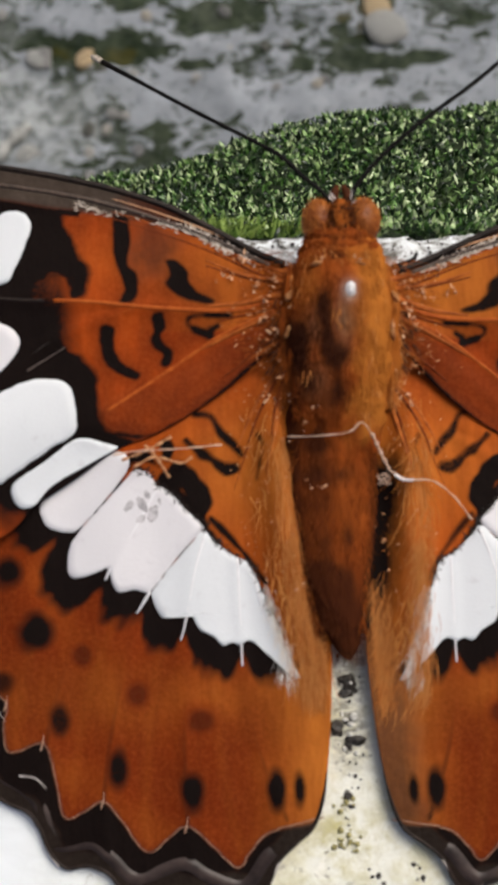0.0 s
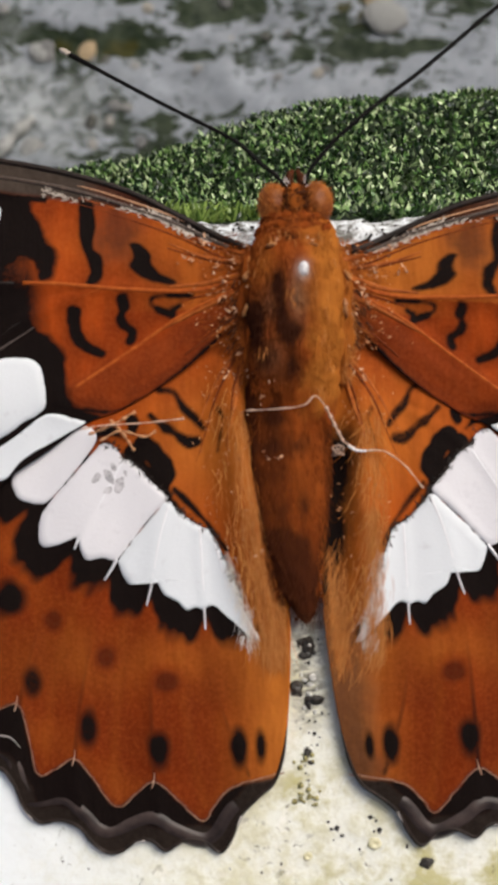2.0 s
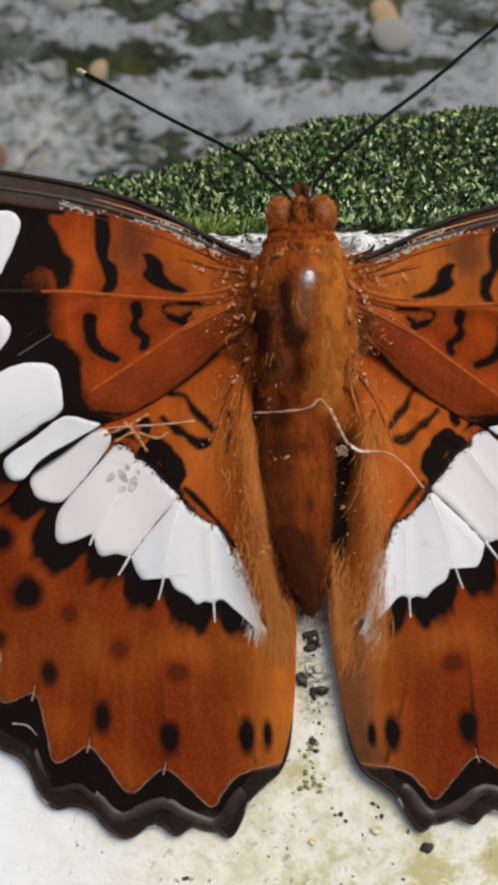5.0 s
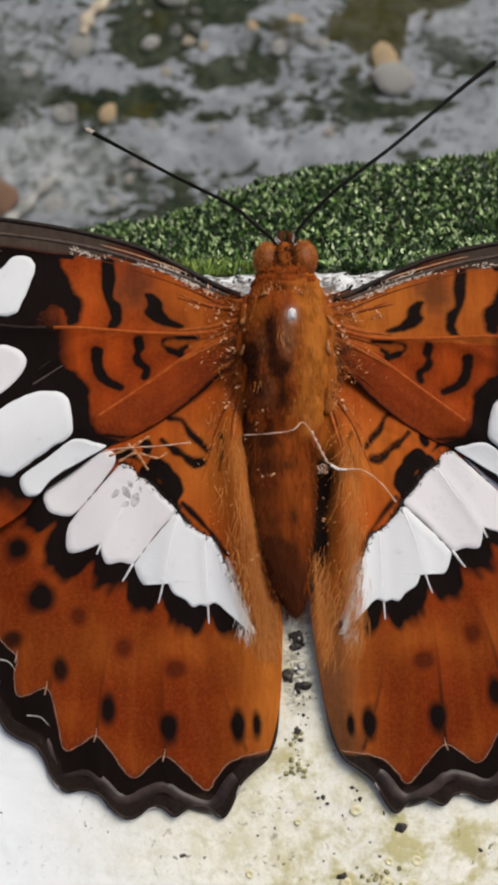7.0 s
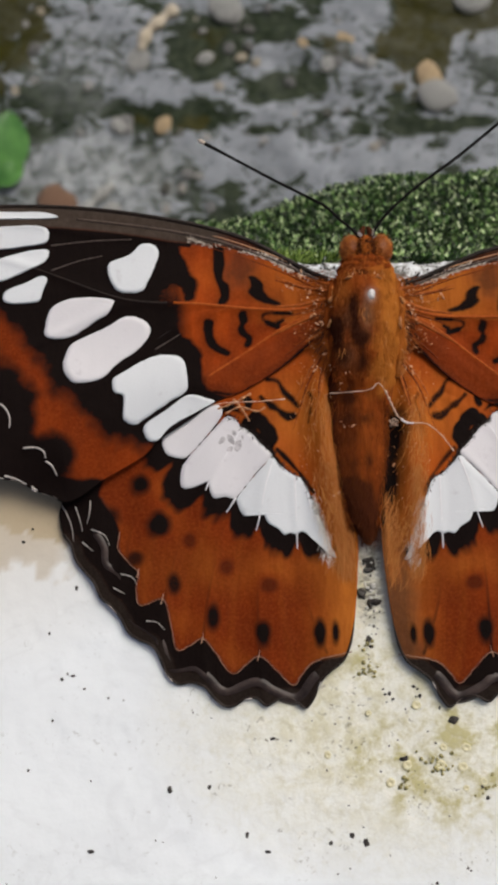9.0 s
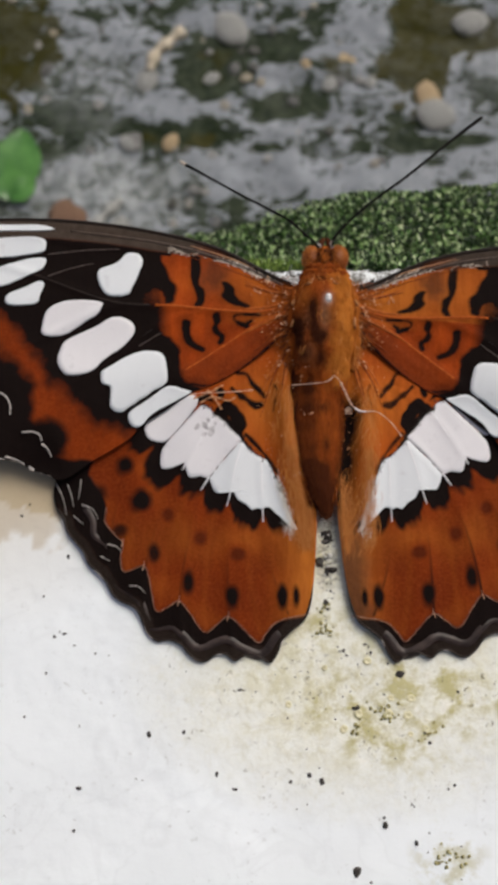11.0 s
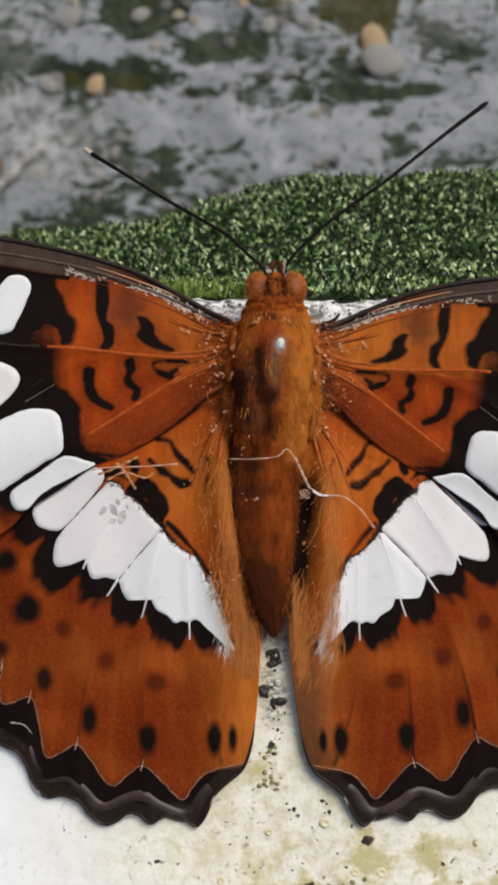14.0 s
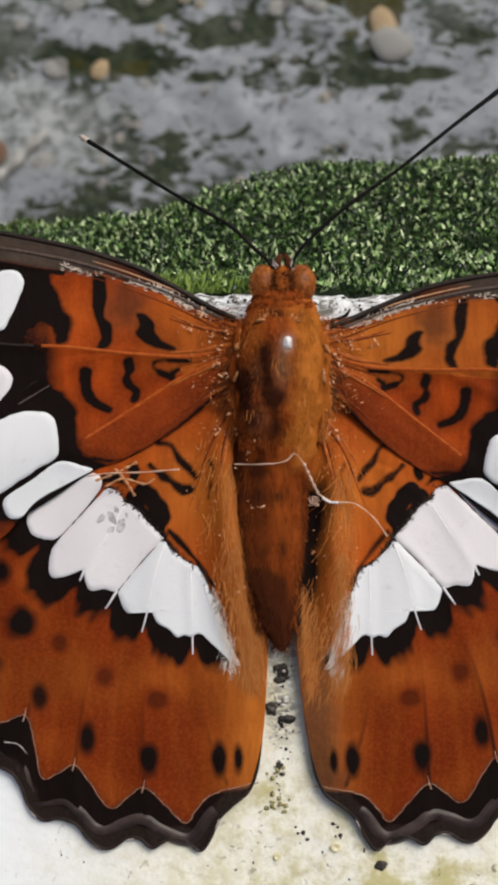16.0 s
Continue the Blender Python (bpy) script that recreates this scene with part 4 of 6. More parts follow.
def hw_pattern(p, right):
    w = 0.25 * waves(p[:, 0], p[:, 1], 0.7, 31)
    white = np.full(len(p), -1e9)
    for s in HW_SPOTS:
        white = np.maximum(white, inside_depth(p, curve_through(s, 70, True)))
    _, dv = vein_ridge(p, HW_VEINS, 1, 1)
    outer = ((p[:, 0] + 12.5) * -7.0 + (p[:, 1] + 2.5) * -10.1) / 12.3
    reach = 1.45 - 0.75 * np.exp(-((dv / 0.3) ** 2)) + 1.3 * w
    reach = reach + 0.32 * waves(np.arctan2(p[:, 1] - 4, p[:, 0] + 1.5) * 60, np.hypot(p[:, 0] + 1.5, p[:, 1] - 4), 1.6, 45)
    reach = reach * np.clip((-p[:, 0] - 2.5) / 1.6, -0.3, 1)
    black = soft(reach + white, 0.85) * (outer > 0) + soft(0.14 + 1.5 * w + white, 0.25) * (outer <= 0)
    for line, half in HW_MARKS:
        tone = 1.0 if half > 0.16 else 0.82 if right else 0.95
        black = np.maximum(black, tone * soft(half + (1.1 if half > 0.15 else 0.5) * w - line_distance(p, curve_through(line, 30)), 0.2))
    for v in HW_VEINS:
        black = np.maximum(black, 0.15 * soft(0.10 + 0.3 * w - line_distance(p, curve_through(v[:2], 20)), 0.2))
        low = curve_through(v[2:], 40)
        reach = np.clip((v[2][1] - 1.5 - p[:, 1]) / 6.0, 0, 1)
        black = np.maximum(black, (0.75 if right else 0.48) * reach * soft(0.12 - line_distance(p, low), 0.14))
    stain = np.zeros(len(p))
    rim = inside_depth(p, curve_through(HW_TAWNY, 260, True))
    black = np.maximum(black, soft(-rim + 0.15 * w, 0.25))
    brim = inside_depth(p, curve_through(HW_OUTLINE, 400, True))
    sheen = soft(0.80 + 0.5 * w - brim, 0.25) * soft(-rim, 0.2) * soft(-8.0 - p[:, 1], 2.0)
    black = black * (1 - 0.29 * sheen)
    for x, y, a, b, dark in HW_DOTS:
        d = np.hypot((p[:, 0] - x) / a, (p[:, 1] - y) / b)
        black = np.maximum(black, (dark if dark > 0.7 else 0.46) * soft(1.08 - d + 0.9 * w, 1.0))
        stain = np.maximum(stain, soft(1.25 - d + 0.9 * w, 1.2) * (dark < 0.7))
    ochre = 0.9 * np.exp(-(((p[:, 0] + 1.2) / 1.9) ** 2)) + 0.65 * np.exp(-((np.hypot(p[:, 0] + 5, p[:, 1] + 1) / 3.4) ** 2))
    ochre += 0.14 * soft(-9.5 - p[:, 1] + w, 2.0) * soft(p[:, 1] + 12, 2.0)
    grey = 0.3 * soft(0.13 - np.abs(rim + 0.05), 0.12) * (waves(p[:, 0], p[:, 1], 0.9, 5) > -0.25)
    grey = np.maximum(grey, sheen)
    if right:
        # Shade in the gap beside the abdomen, painted in as black scales.
        middle, half = np.interp(p[:, 1], [-9, -1], [-1.0, -2.0]), np.interp(p[:, 1], [-9, -6, -2], [0.45, 0.8, 1.0])
        black = np.maximum(black, (0.86 + 0.3 * w) * soft(half - np.abs(p[:, 0] - middle) + 0.5 * w, 1.0) * soft(p[:, 1] + 9.0, 3) * soft(0.0 - p[:, 1], 1.5))
        # Inner margin: taupe scales with some of that shade painted in.
        margin = soft(1.3 - np.abs(p[:, 0] + 1.2) + w, 1.2) * soft(-8.5 - p[:, 1], 3)
        grey = np.maximum(grey, 0.5 * margin)
        black = np.maximum(black, (0.36 + 0.12 * soft(-12.5 - p[:, 1], 3)) * margin)
    far, turn = np.hypot(p[:, 0] + 1.5, p[:, 1] - 4), np.arctan2(p[:, 1] - 4, p[:, 0] + 1.5)
    streaks = waves(turn * 9, far, 2.2, 41) + 0.6 * waves(turn * 28, far, 2.2, 42)
    deep = np.clip((far - 9.0) / 6.0, 0, 0.92) + 0.22 * waves(p[:, 0], p[:, 1], 3.0, 9) + (0.15 + 0.25 * (far < 6)) * streaks
    deep = np.maximum(deep, stain)
    for a, b in zip(HW_VEINS[:-1], HW_VEINS[1:]):
        line = (curve_through(a[2:], 30) + curve_through(b[2:], 30)) / 2
        ochre = ochre + 0.10 * soft(0.16 - line_distance(p, line), 0.4) * (rim > 0.3)
    ochre = ochre * (1 - stain)
    ochre = ochre + 0.22 * np.clip(-streaks, 0, 1) * (far > 4) * (1 - stain)
    return np.clip(np.stack([black, ochre, grey, deep], 1), 0, 1)


def fan(outline, centre, rings, count):
    """A fan of rings from a centre out to a closed outline: plan points and faces."""
    edge = curve_through(outline, count, True)
    pts, faces = [np.array(centre)[None]], []
    for r in np.linspace(0, 1, rings + 1)[1:]:
        pts.append(np.array(centre) + r * (edge - centre))
    pts = np.vstack(pts)
    n = len(edge)
    faces += [(0, 1 + i, 1 + (i + 1) % n) for i in range(n)]
    for k in range(rings - 1):
        a, b = 1 + k * n, 1 + (k + 1) * n
        faces += [(a + i, b + i, b + (i + 1) % n, a + (i + 1) % n) for i in range(n)]
    return pts, faces


def make_wing(name, parent, side, outline, centre, rings, count, height, pattern, spots, lay, label):
    pts, faces = fan(outline, centre, rings, count)
    z = height(pts)
    pat = pattern(pts, side > 0)
    top = np.column_stack([lay(pts), z]) * MM
    n, k = count, len(pts)
    under = top - np.array([0, 0, 0.07 * MM])
    verts = np.vstack([top, under])
    if side > 0:
        faces = [f[::-1] for f in faces]
    low = [tuple(k + i for i in f[::-1]) for f in faces]
    rim = [(k - n + i, k - n + (i + 1) % n, 2 * k - n + (i + 1) % n, 2 * k - n + i) for i in range(n)]
    faces_all = faces + low + (rim if side > 0 else [r[::-1] for r in rim])
    wing = mesh_part(name, from_arrays(name, verts, faces_all, np.vstack([pat, pat])), M_WING, parent, label)
    for k, s in enumerate(spots):
        skin = M_WHITE_COOL if (k == 2 if name == "hindwing" else k not in (1, 2)) else M_WHITE
        c = np.mean(s, 0)
        grow, shift = (0.11, (0, 0)) if name == "hindwing" else (-0.05, (0.03, -0.05)) if k in (3, 4) else (-0.09, (0.06, -0.12))
        s = [c + np.array(shift) + (np.array(v) - c) * (1 + grow / np.linalg.norm(np.array(v) - c)) for v in s]
        c = c + np.array(shift)
        q, f = fan(s, c, 14, 144)
        rise = 0.05 if name == "hindwing" else 0.10
        lift = np.r_[rise, np.repeat(np.full(14, rise), 144)]
        lift[-144:] = -0.02
        inner = q[-144:] - c
        q[-288:-144] = c + inner * (1 - 0.05 / (np.linalg.norm(inner, axis=1) + 1e-9))[:, None]
        jag = 0.05 * waves(q[-144:, 0], q[-144:, 1], 0.35, 4)
        q[-144:] += (q[-144:] - c) * (jag / (np.linalg.norm(q[-144:] - c, axis=1) + 1e-9))[:, None]
        v = np.column_stack([lay(q), height(q) + lift]) * MM
        mesh_part("white_patch", from_arrays("white_patch", v, [g[::-1] for g in f] if side > 0 else f), skin, wing, "bluish white scale patch" if skin == M_WHITE_COOL else "pinkish white scale patch")
    return wing


def add_vein(wing, line, radius, height, lay, material, lift=0.03, name="vein", count=40, taper=0.6):
    q = curve_through(line, count)
    z = height(q) + lift
    radii = np.linspace(radius, radius * taper, count)
    if name in ("margin", "silver_line"):
        radii *= np.clip(np.arange(count) / 14, 0.08, 1)
    tube(name, np.column_stack([lay(q), z]), radii, material, wing, sides=6)


def make_body(name, parent, stations, x_mid, material, label, pattern, fuzz=0.12, lengths=90, sides=64):
    """A soft body of round sections along y: stations of y, half width, middle height, half height."""
    st = curve_through(stations, lengths)
    verts, pat = [], []
    for y, half, mid, high in st:
        for s in range(sides):
            a = 2 * math.pi * s / sides
            ca, sa = math.cos(a), math.sin(a)
            w = 1 + fuzz * noise.noise(Vector((ca * 2.2, y * 0.9, sa * 2.2))) + 0.5 * fuzz * noise.noise(Vector((ca * 6, y * 3.0, sa * 6)))
            verts.append(((x_mid(y) + half * ca * w) * MM, y * MM, (mid + high * sa * w) * MM))
            pat.append(pattern(ca, sa, y))
    faces = [(k * sides + s, k * sides + (s + 1) % sides, (k + 1) * sides + (s + 1) % sides, (k + 1) * sides + s) for k in range(lengths - 1) for s in range(sides)]
    faces += [tuple(range(sides))[::-1], tuple((lengths - 1) * sides + s for s in range(sides))]
    me = from_arrays(name, verts, faces, np.clip(np.array(pat), 0, 1))
    return mesh_part(name, me, material, parent, label)


def blot(x, y, cx, cy, rx, ry):
    return math.exp(-(((x - cx) / rx) ** 2) - ((y - cy) / ry) ** 2)


def thorax_pattern(ca, sa, y):
    x = -0.15 + 2.15 * ca
    n = noise.noise(Vector((ca * 3, y * 1.3, sa * 3)))
    m = noise.noise(Vector((ca * 1.5, y * 0.6, sa * 1.5 + 4)))
    q = noise.noise(Vector((ca * 7, y * 3.5, sa * 7)))
    xx, yy = x + 0.12 * q, y + 0.2 * n
    dark = 0.95 * blot(xx, yy, -0.95, 5.8, 0.36, 0.85) + 1.3 * blot(xx, yy, -0.45, 3.7, 0.58, 0.48) + 0.8 * blot(xx, yy, -0.85, 4.5, 0.36, 0.7) + 1.25 * blot(xx, yy, -2.05, 4.4, 0.5, 1.1)
    dark += 0.6 * blot(xx, yy, -0.2, 2.3, 0.55, 0.8) + 0.5 * blot(xx, yy, -1.5, 2.6, 0.45, 0.7) + 0.7 * blot(xx, yy, -0.5, 8.0, 0.6, 0.25) + 0.5 * blot(xx, yy, 0.9, 7.9, 0.5, 0.22)
    dark += 0.30 * max(0, m) * (x < 0.4) + 0.22 * max(0, n) + 0.18 * max(0, min(1, (2.2 - y) / 1.5)) * (x < 0.5) + 0.18 * (x < -0.2) * (y < 3.5)
    dark = max(0, min(1, (dark - 0.18) / 0.62))
    # Ochre fur to the right, with that side's brighter light painted in.
    ochre = max(0, min(1, (x + 0.05 + 0.5 * n + 0.25 * q) / 1.0)) * max(0, min(1, (y + 0.1 + n) / 1.2)) + 0.4 * blot(x, y, -1.6, 6.8, 0.5, 1.0)
    bald = 0.85 * blot(xx, yy, -0.15, 5.2, 0.42, 1.2) + 0.5 * blot(xx, yy, -1.4, 5.0, 0.35, 0.8) + 0.45 * blot(xx, yy, -1.2, 2.6, 0.6, 0.8)
    bare = blot(x, y, 0.12, 6.42, 0.27, 0.33) * (sa > 0) * (1 + 0.8 * n)
    return (dark, 0.72 * ochre, min(1, 0.7 * bare), 1 - min(0.9, bald))


def abdomen_pattern(ca, sa, y):
    half = np.interp(y, [-8.9, -5.8, -3, 0], [0.4, 1.2, 1.75, 1.85])
    x = -0.65 + half * ca
    n = noise.noise(Vector((ca * 2.6, y * 1.1, sa * 2.6)))
    q = noise.noise(Vector((ca * 6, y * 3.0, sa * 6)))
    xx, yy = x + 0.15 * q, y + 0.2 * n
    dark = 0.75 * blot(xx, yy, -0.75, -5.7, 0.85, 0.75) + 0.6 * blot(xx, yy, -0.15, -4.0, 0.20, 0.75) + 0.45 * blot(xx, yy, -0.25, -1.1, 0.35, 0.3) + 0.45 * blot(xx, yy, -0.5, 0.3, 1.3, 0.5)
    # The ca terms darken both flanks; the right one paints the gap's shade.
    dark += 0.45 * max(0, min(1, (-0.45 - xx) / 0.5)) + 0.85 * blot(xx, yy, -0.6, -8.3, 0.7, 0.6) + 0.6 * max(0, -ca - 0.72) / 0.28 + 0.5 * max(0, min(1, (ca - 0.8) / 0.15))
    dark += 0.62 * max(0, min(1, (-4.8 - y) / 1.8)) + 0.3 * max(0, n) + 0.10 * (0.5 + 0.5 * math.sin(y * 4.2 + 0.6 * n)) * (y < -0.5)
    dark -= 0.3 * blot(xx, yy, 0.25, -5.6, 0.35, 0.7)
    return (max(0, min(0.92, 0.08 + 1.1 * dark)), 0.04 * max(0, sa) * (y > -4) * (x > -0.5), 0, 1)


def build_butterfly():
    fly = new("butterfly")
    tagged(fly, "rust-orange butterfly with white banded black-edged wings spread flat", "butterfly")
    rng = np.random.default_rng(9)
    for side in (-1, 1):

        def lay_f(p):
            return wing_side(p, side, -5.26, 0.95, (-0.76, 0.30))

        def lay_h(p):
            return wing_side(p, side, 4.3, 0.992, (-0.62, -0.42))

        lift_h = hw_height if side < 0 else hw_height_far
        hw = make_wing("hindwing", fly, side, HW_OUTLINE, (-9.0, -8.5), 110, 560, lift_h, hw_pattern, HW_SPOTS, lay_h, "rust-orange hindwing with black spots and scalloped dark border")
        for ridge in HW_RIDGES:
            add_vein(hw, ridge, 0.08, lift_h, lay_h, M_VEIN_WHITE, 0.0, taper=0.5)
        silver = [(-1.7, -16.2), (-3.4, -17.2), (-4.3, -18.4), (-5.0, -18.6), (-6.2, -18.1), (-7.2, -17.6), (-9.2, -18.2), (-10.2, -17.4), (-11.1, -16.7), (-12.7, -16.7), (-13.3, -15.2), (-14.0, -14.4),
                  (-15.2, -13.6), (-15.9, -12.3), (-17.1, -11.6), (-17.8, -10.3), (-18.6, -9.1), (-19.2, -8.1)]
        beads = [(-18.6, -7.4), (-17.64, -8.44), (-17.15, -9.27), (-17.02, -10.33), (-16.18, -10.92), (-15.58, -11.86), (-15.34, -12.91), (-14.25, -13.38), (-13.53, -14.2), (-13.18, -15.13)]
        dense = curve_through(silver, 170) + np.array([-0.10, -0.20])
        for tip in ((-7.1, -16.2), (-10.7, -15.1), (-13.3, -12.6), (-14.9, -10.9)):
            add_vein(hw, [(tip[0] - 0.12, tip[1] - 0.3), (tip[0] - 0.02, tip[1] + 0.05), (tip[0] + 0.02, tip[1] + 0.4)], 0.045, lift_h, lay_h, M_VEINTIP, -0.015, "vein_tip", 10, 0.4)
        add_vein(hw, dense, 0.55, lift_h, lay_h, M_RIBBON, -0.43, "silver_line", 170, 0.8)
        add_vein(hw, curve_through(beads, 100), 0.46, lift_h, lay_h, M_RIBBON, -0.35, "silver_line", 100, 0.7)
        edge = curve_through(HW_TAWNY[2:22], 150)
        add_vein(hw, edge + np.random.default_rng(2).normal(0, 0.02, edge.shape), 0.032, lift_h, lay_h, M_BUFF, -0.015, "buff_line", 150, 0.9)
        add_vein(hw, curve_through(HW_OUTLINE[6:38], 200) * 0.997, 0.10, lift_h, lay_h, M_VEIN_DARK, -0.03, "margin", 200, 1.0)

        fw = make_wing("forewing", fly, side, FW_OUTLINE, (-14.5, 5.2), 110, 560, fw_height, fw_pattern, FW_SPOTS, lay_f, "black and rust-orange forewing with rows of white patches")
        for k, (v, r) in enumerate(FW_VEINS):
            run = curve_through(v, 60)
            warm, cold = run[run[:, 0] > -12.8], run[run[:, 0] <= -12.8]
            if len(warm) > 4 and k < 4:
                add_vein(fw, warm, r * 1.4, fw_height, lay_f, M_VEIN, -0.085, taper=0.8)
            if len(cold) > 4:
                add_vein(fw, cold, r * 0.8, fw_height, lay_f, M_SILVER if k else M_VEIN_DARK, -0.05)
        add_vein(fw, FW_OUTLINE[:12], 0.16, fw_height, lay_f, M_VEIN_DARK, -0.02, "costa", 80, 0.7)
        inner = np.array([(-3.2, 8.0), (-5.6, 9.2), (-7.8, 10.05), (-10.0, 10.75), (-12.2, 11.25), (-15.5, 11.75), (-19.0, 12.15)])
        add_vein(fw, inner, 0.12, fw_height, lay_f, plain_material("costal_brown", (0.03, 0.02, 0.014), (0.10, 0.065, 0.048), 4.0), 0.0, "costal_vein", 70, 0.6)
        for k, (gap, tone) in enumerate(((0.32, M_GLINT), (-0.3, M_VEIN), (-0.62, M_VEIN_RUST))):
            q = inner[:5] + np.array([0.12, 0.9]) * gap
            add_vein(fw, q, 0.075, fw_height, lay_f, tone, -0.03, "costal_streak", 60, 0.3)
        for wing, ol, hf, ly, a, b in ((fw, FW_OUTLINE, fw_height, lay_f, 18, 23), (hw, HW_OUTLINE, lift_h, lay_h, 10, 38)):
            total = 50 if wing is hw else 26
            run = curve_through(ol[a:b], total)
            for k in range(0, total - 2, 4):
                add_vein(wing, run[k : k + 3], 0.05, hf, ly, M_LUNULE if k % 3 == 0 else M_SILVER, 0.02, "fringe", 8)
        for arc in ([(-24.2, 0.0), (-23.5, -0.3), (-23.1, -1.0), (-23.1, -1.7)], [(-22.2, -3.0), (-21.4, -2.95), (-20.9, -3.2), (-20.8, -3.6)], [(-20.8, -3.8), (-20.4, -4.1), (-20.1, -4.7)], [(-23.4, -4.75), (-22.7, -4.95), (-22.1, -5.25)], [(-21.8, -5.4), (-21.4, -5.65)], [(-27.0, 3.6), (-26.2, 3.4), (-25.7, 2.6)]):
            add_vein(fw, arc, 0.075, fw_height, lay_f, M_LUNULE, 0.02, "lunule", 16)
        for arc in ([(-20.0, -6.5), (-19.6, -7.2), (-19.3, -8.0), (-19.2, -8.8)], [(-19.1, -6.6), (-18.8, -7.4), (-18.6, -8.2)], [(-18.1, -6.2), (-18.15, -7.0), (-18.3, -7.7)], [(-18.01, -8.08), (-17.16, -8.44), (-16.79, -9.15)], [(-18.61, -8.9), (-17.87, -9.5)],
                    [(-16.06, -10.97), (-15.35, -11.16), (-14.98, -11.63)], [(-16.53, -11.86), (-15.82, -12.21)], [(-14.37, -13.97), (-13.65, -14.08), (-13.18, -14.55)]):
            add_vein(hw, arc, 0.045, lift_h, lay_h, M_LUNULE, -0.01, "lunule", 14, 0.4)
        for line in ([(-20.7, 10.4), (-18.0, 10.7), (-15.4, 10.8)], [(-20.6, 8.7), (-19.0, 9.3), (-17.3, 9.7)], [(-13.8, 3.5), (-12.2, 4.5)]):
            add_vein(fw, line, 0.045, fw_height, lay_f, M_VEIN_GREY, -0.01, "vein", 24, 0.6)
        # pale scurf along the costa and loose fur at the wing roots
        line = curve_through(np.array([(-3.4, 7.95), (-5.1, 8.87), (-6.58, 9.58), (-7.57, 9.9), (-10.29, 10.5), (-11.27, 10.68), (-15.5, 11.6)]), 260)
        at = np.clip(np.where(rng.random(260) < 0.88, rng.normal(58, 24, 260), rng.normal(160, 14, 260)), 8, 240).astype(int)
        pick = line[at] + rng.normal(0, 0.10, (260, 2))
        on = np.column_stack([lay_f(pick), fw_height(pick) + 0.03])
        run = lay_f(line[at + 6]) - lay_f(line[at])
        run /= np.linalg.norm(run, axis=1)[:, None]
        hairs("scurf", on, np.column_stack([run + rng.normal(0, 0.5, (260, 2)), rng.uniform(0.0, 0.3, 260)]), rng.uniform(0.10, 0.34, 260), 0.028, M_FLECK, fw, "broken pale scaly streak along the front edge", 0.0)
        pick = np.column_stack([rng.normal(-3.0, 0.7, 500), rng.uniform(3.5, 8.6, 500)])
        ways = np.column_stack([side * 0.9 + rng.normal(0, 0.3, 500), rng.normal(-0.3, 0.3, 500), rng.uniform(0.0, 0.10, 500)])
        hairs("root_fur", np.column_stack([lay_f(pick), fw_height(pick)]), ways, rng.uniform(0.3, 0.7, 500), 0.012, M_RUST, fw, "rust fur at the wing root")
        spots = np.array([(-3.2, 6.4), (-3.6, 5.7), (-2.9, 5.1), (-3.9, 7.0), (-3.0, 7.3), (-2.8, 3.3), (-3.4, 2.2), (-4.4, 8.2), (-5.1, 7.4)])
        pick = np.repeat(spots, 5, 0) + rng.normal(0, 0.16, (45, 2))
        hairs("fleck", np.column_stack([lay_f(pick), fw_height(pick) + 0.2]), rng.normal(0, 1, (45, 3)) + np.array([0, 0, 0.3]), rng.uniform(0.12, 0.34, 45), 0.06, M_GLINT, fw, "pale loose scales coloured as glints", 0.0)
        upper = curve_through(HW_SPOTS[1][:7] + HW_SPOTS[2][:7], 200)
        at = rng.integers(0, 196, 260)
        pick = upper[at] + rng.normal(0, 0.07, (260, 2)) + np.array([0.05, 0.05])
        ways = np.column_stack([-side * rng.uniform(-0.3, 1.0, 260), rng.uniform(-0.6, 1.0, 260), rng.uniform(0, 0.2, 260)])
        hairs("dark_fuzz", np.column_stack([lay_h(pick), lift_h(pick) + 0.04]), ways, rng.uniform(0.10, 0.32, 260), 0.03, M_VEIN_DARK, hw, "ragged black scales edging the white band", 0.0)
        pick = np.column_stack([rng.normal(-3.1, 0.8, 190), rng.uniform(3.4, 8.3, 190)])
        hairs("glitter", np.column_stack([lay_f(pick), fw_height(pick) + 0.06]), rng.normal(0, 1, (190, 3)), rng.uniform(0.06, 0.22, 190), 0.035, M_GOLD, fw, "tiny scales coloured as glints at the wing root", 0.0)
        pick = np.column_stack([rng.normal(-3.3, 1.0, 150), rng.uniform(-9.5, 3.2, 150)])
        pick[:, 0] = np.maximum(pick[:, 0], np.interp(pick[:, 1], [-9.4, -7.2, -5.0, -3.0], [-2.0, -2.9, -3.8, -5.0]))
        hairs("glitter", np.column_stack([lay_h(pick), lift_h(pick) + 0.06]), rng.normal(0, 1, (150, 3)), rng.uniform(0.06, 0.2, 150), 0.03, M_GOLD, hw, "tiny scales coloured as glints at the wing root", 0.0)
        pick = np.column_stack([rng.normal(-2.9, 0.35, 26), rng.uniform(3.4, 6.4, 26)])
        ways = np.column_stack([side * rng.uniform(0.2, 0.8, 26), -rng.uniform(0.5, 1.0, 26), rng.uniform(0, 0.15, 26)])
        hairs("dark_strand", np.column_stack([lay_f(pick), fw_height(pick) + 0.08]), ways, rng.uniform(0.3, 0.9, 26), 0.05, M_PALP, fw, "dark hair strands at the wing root", 0.05)
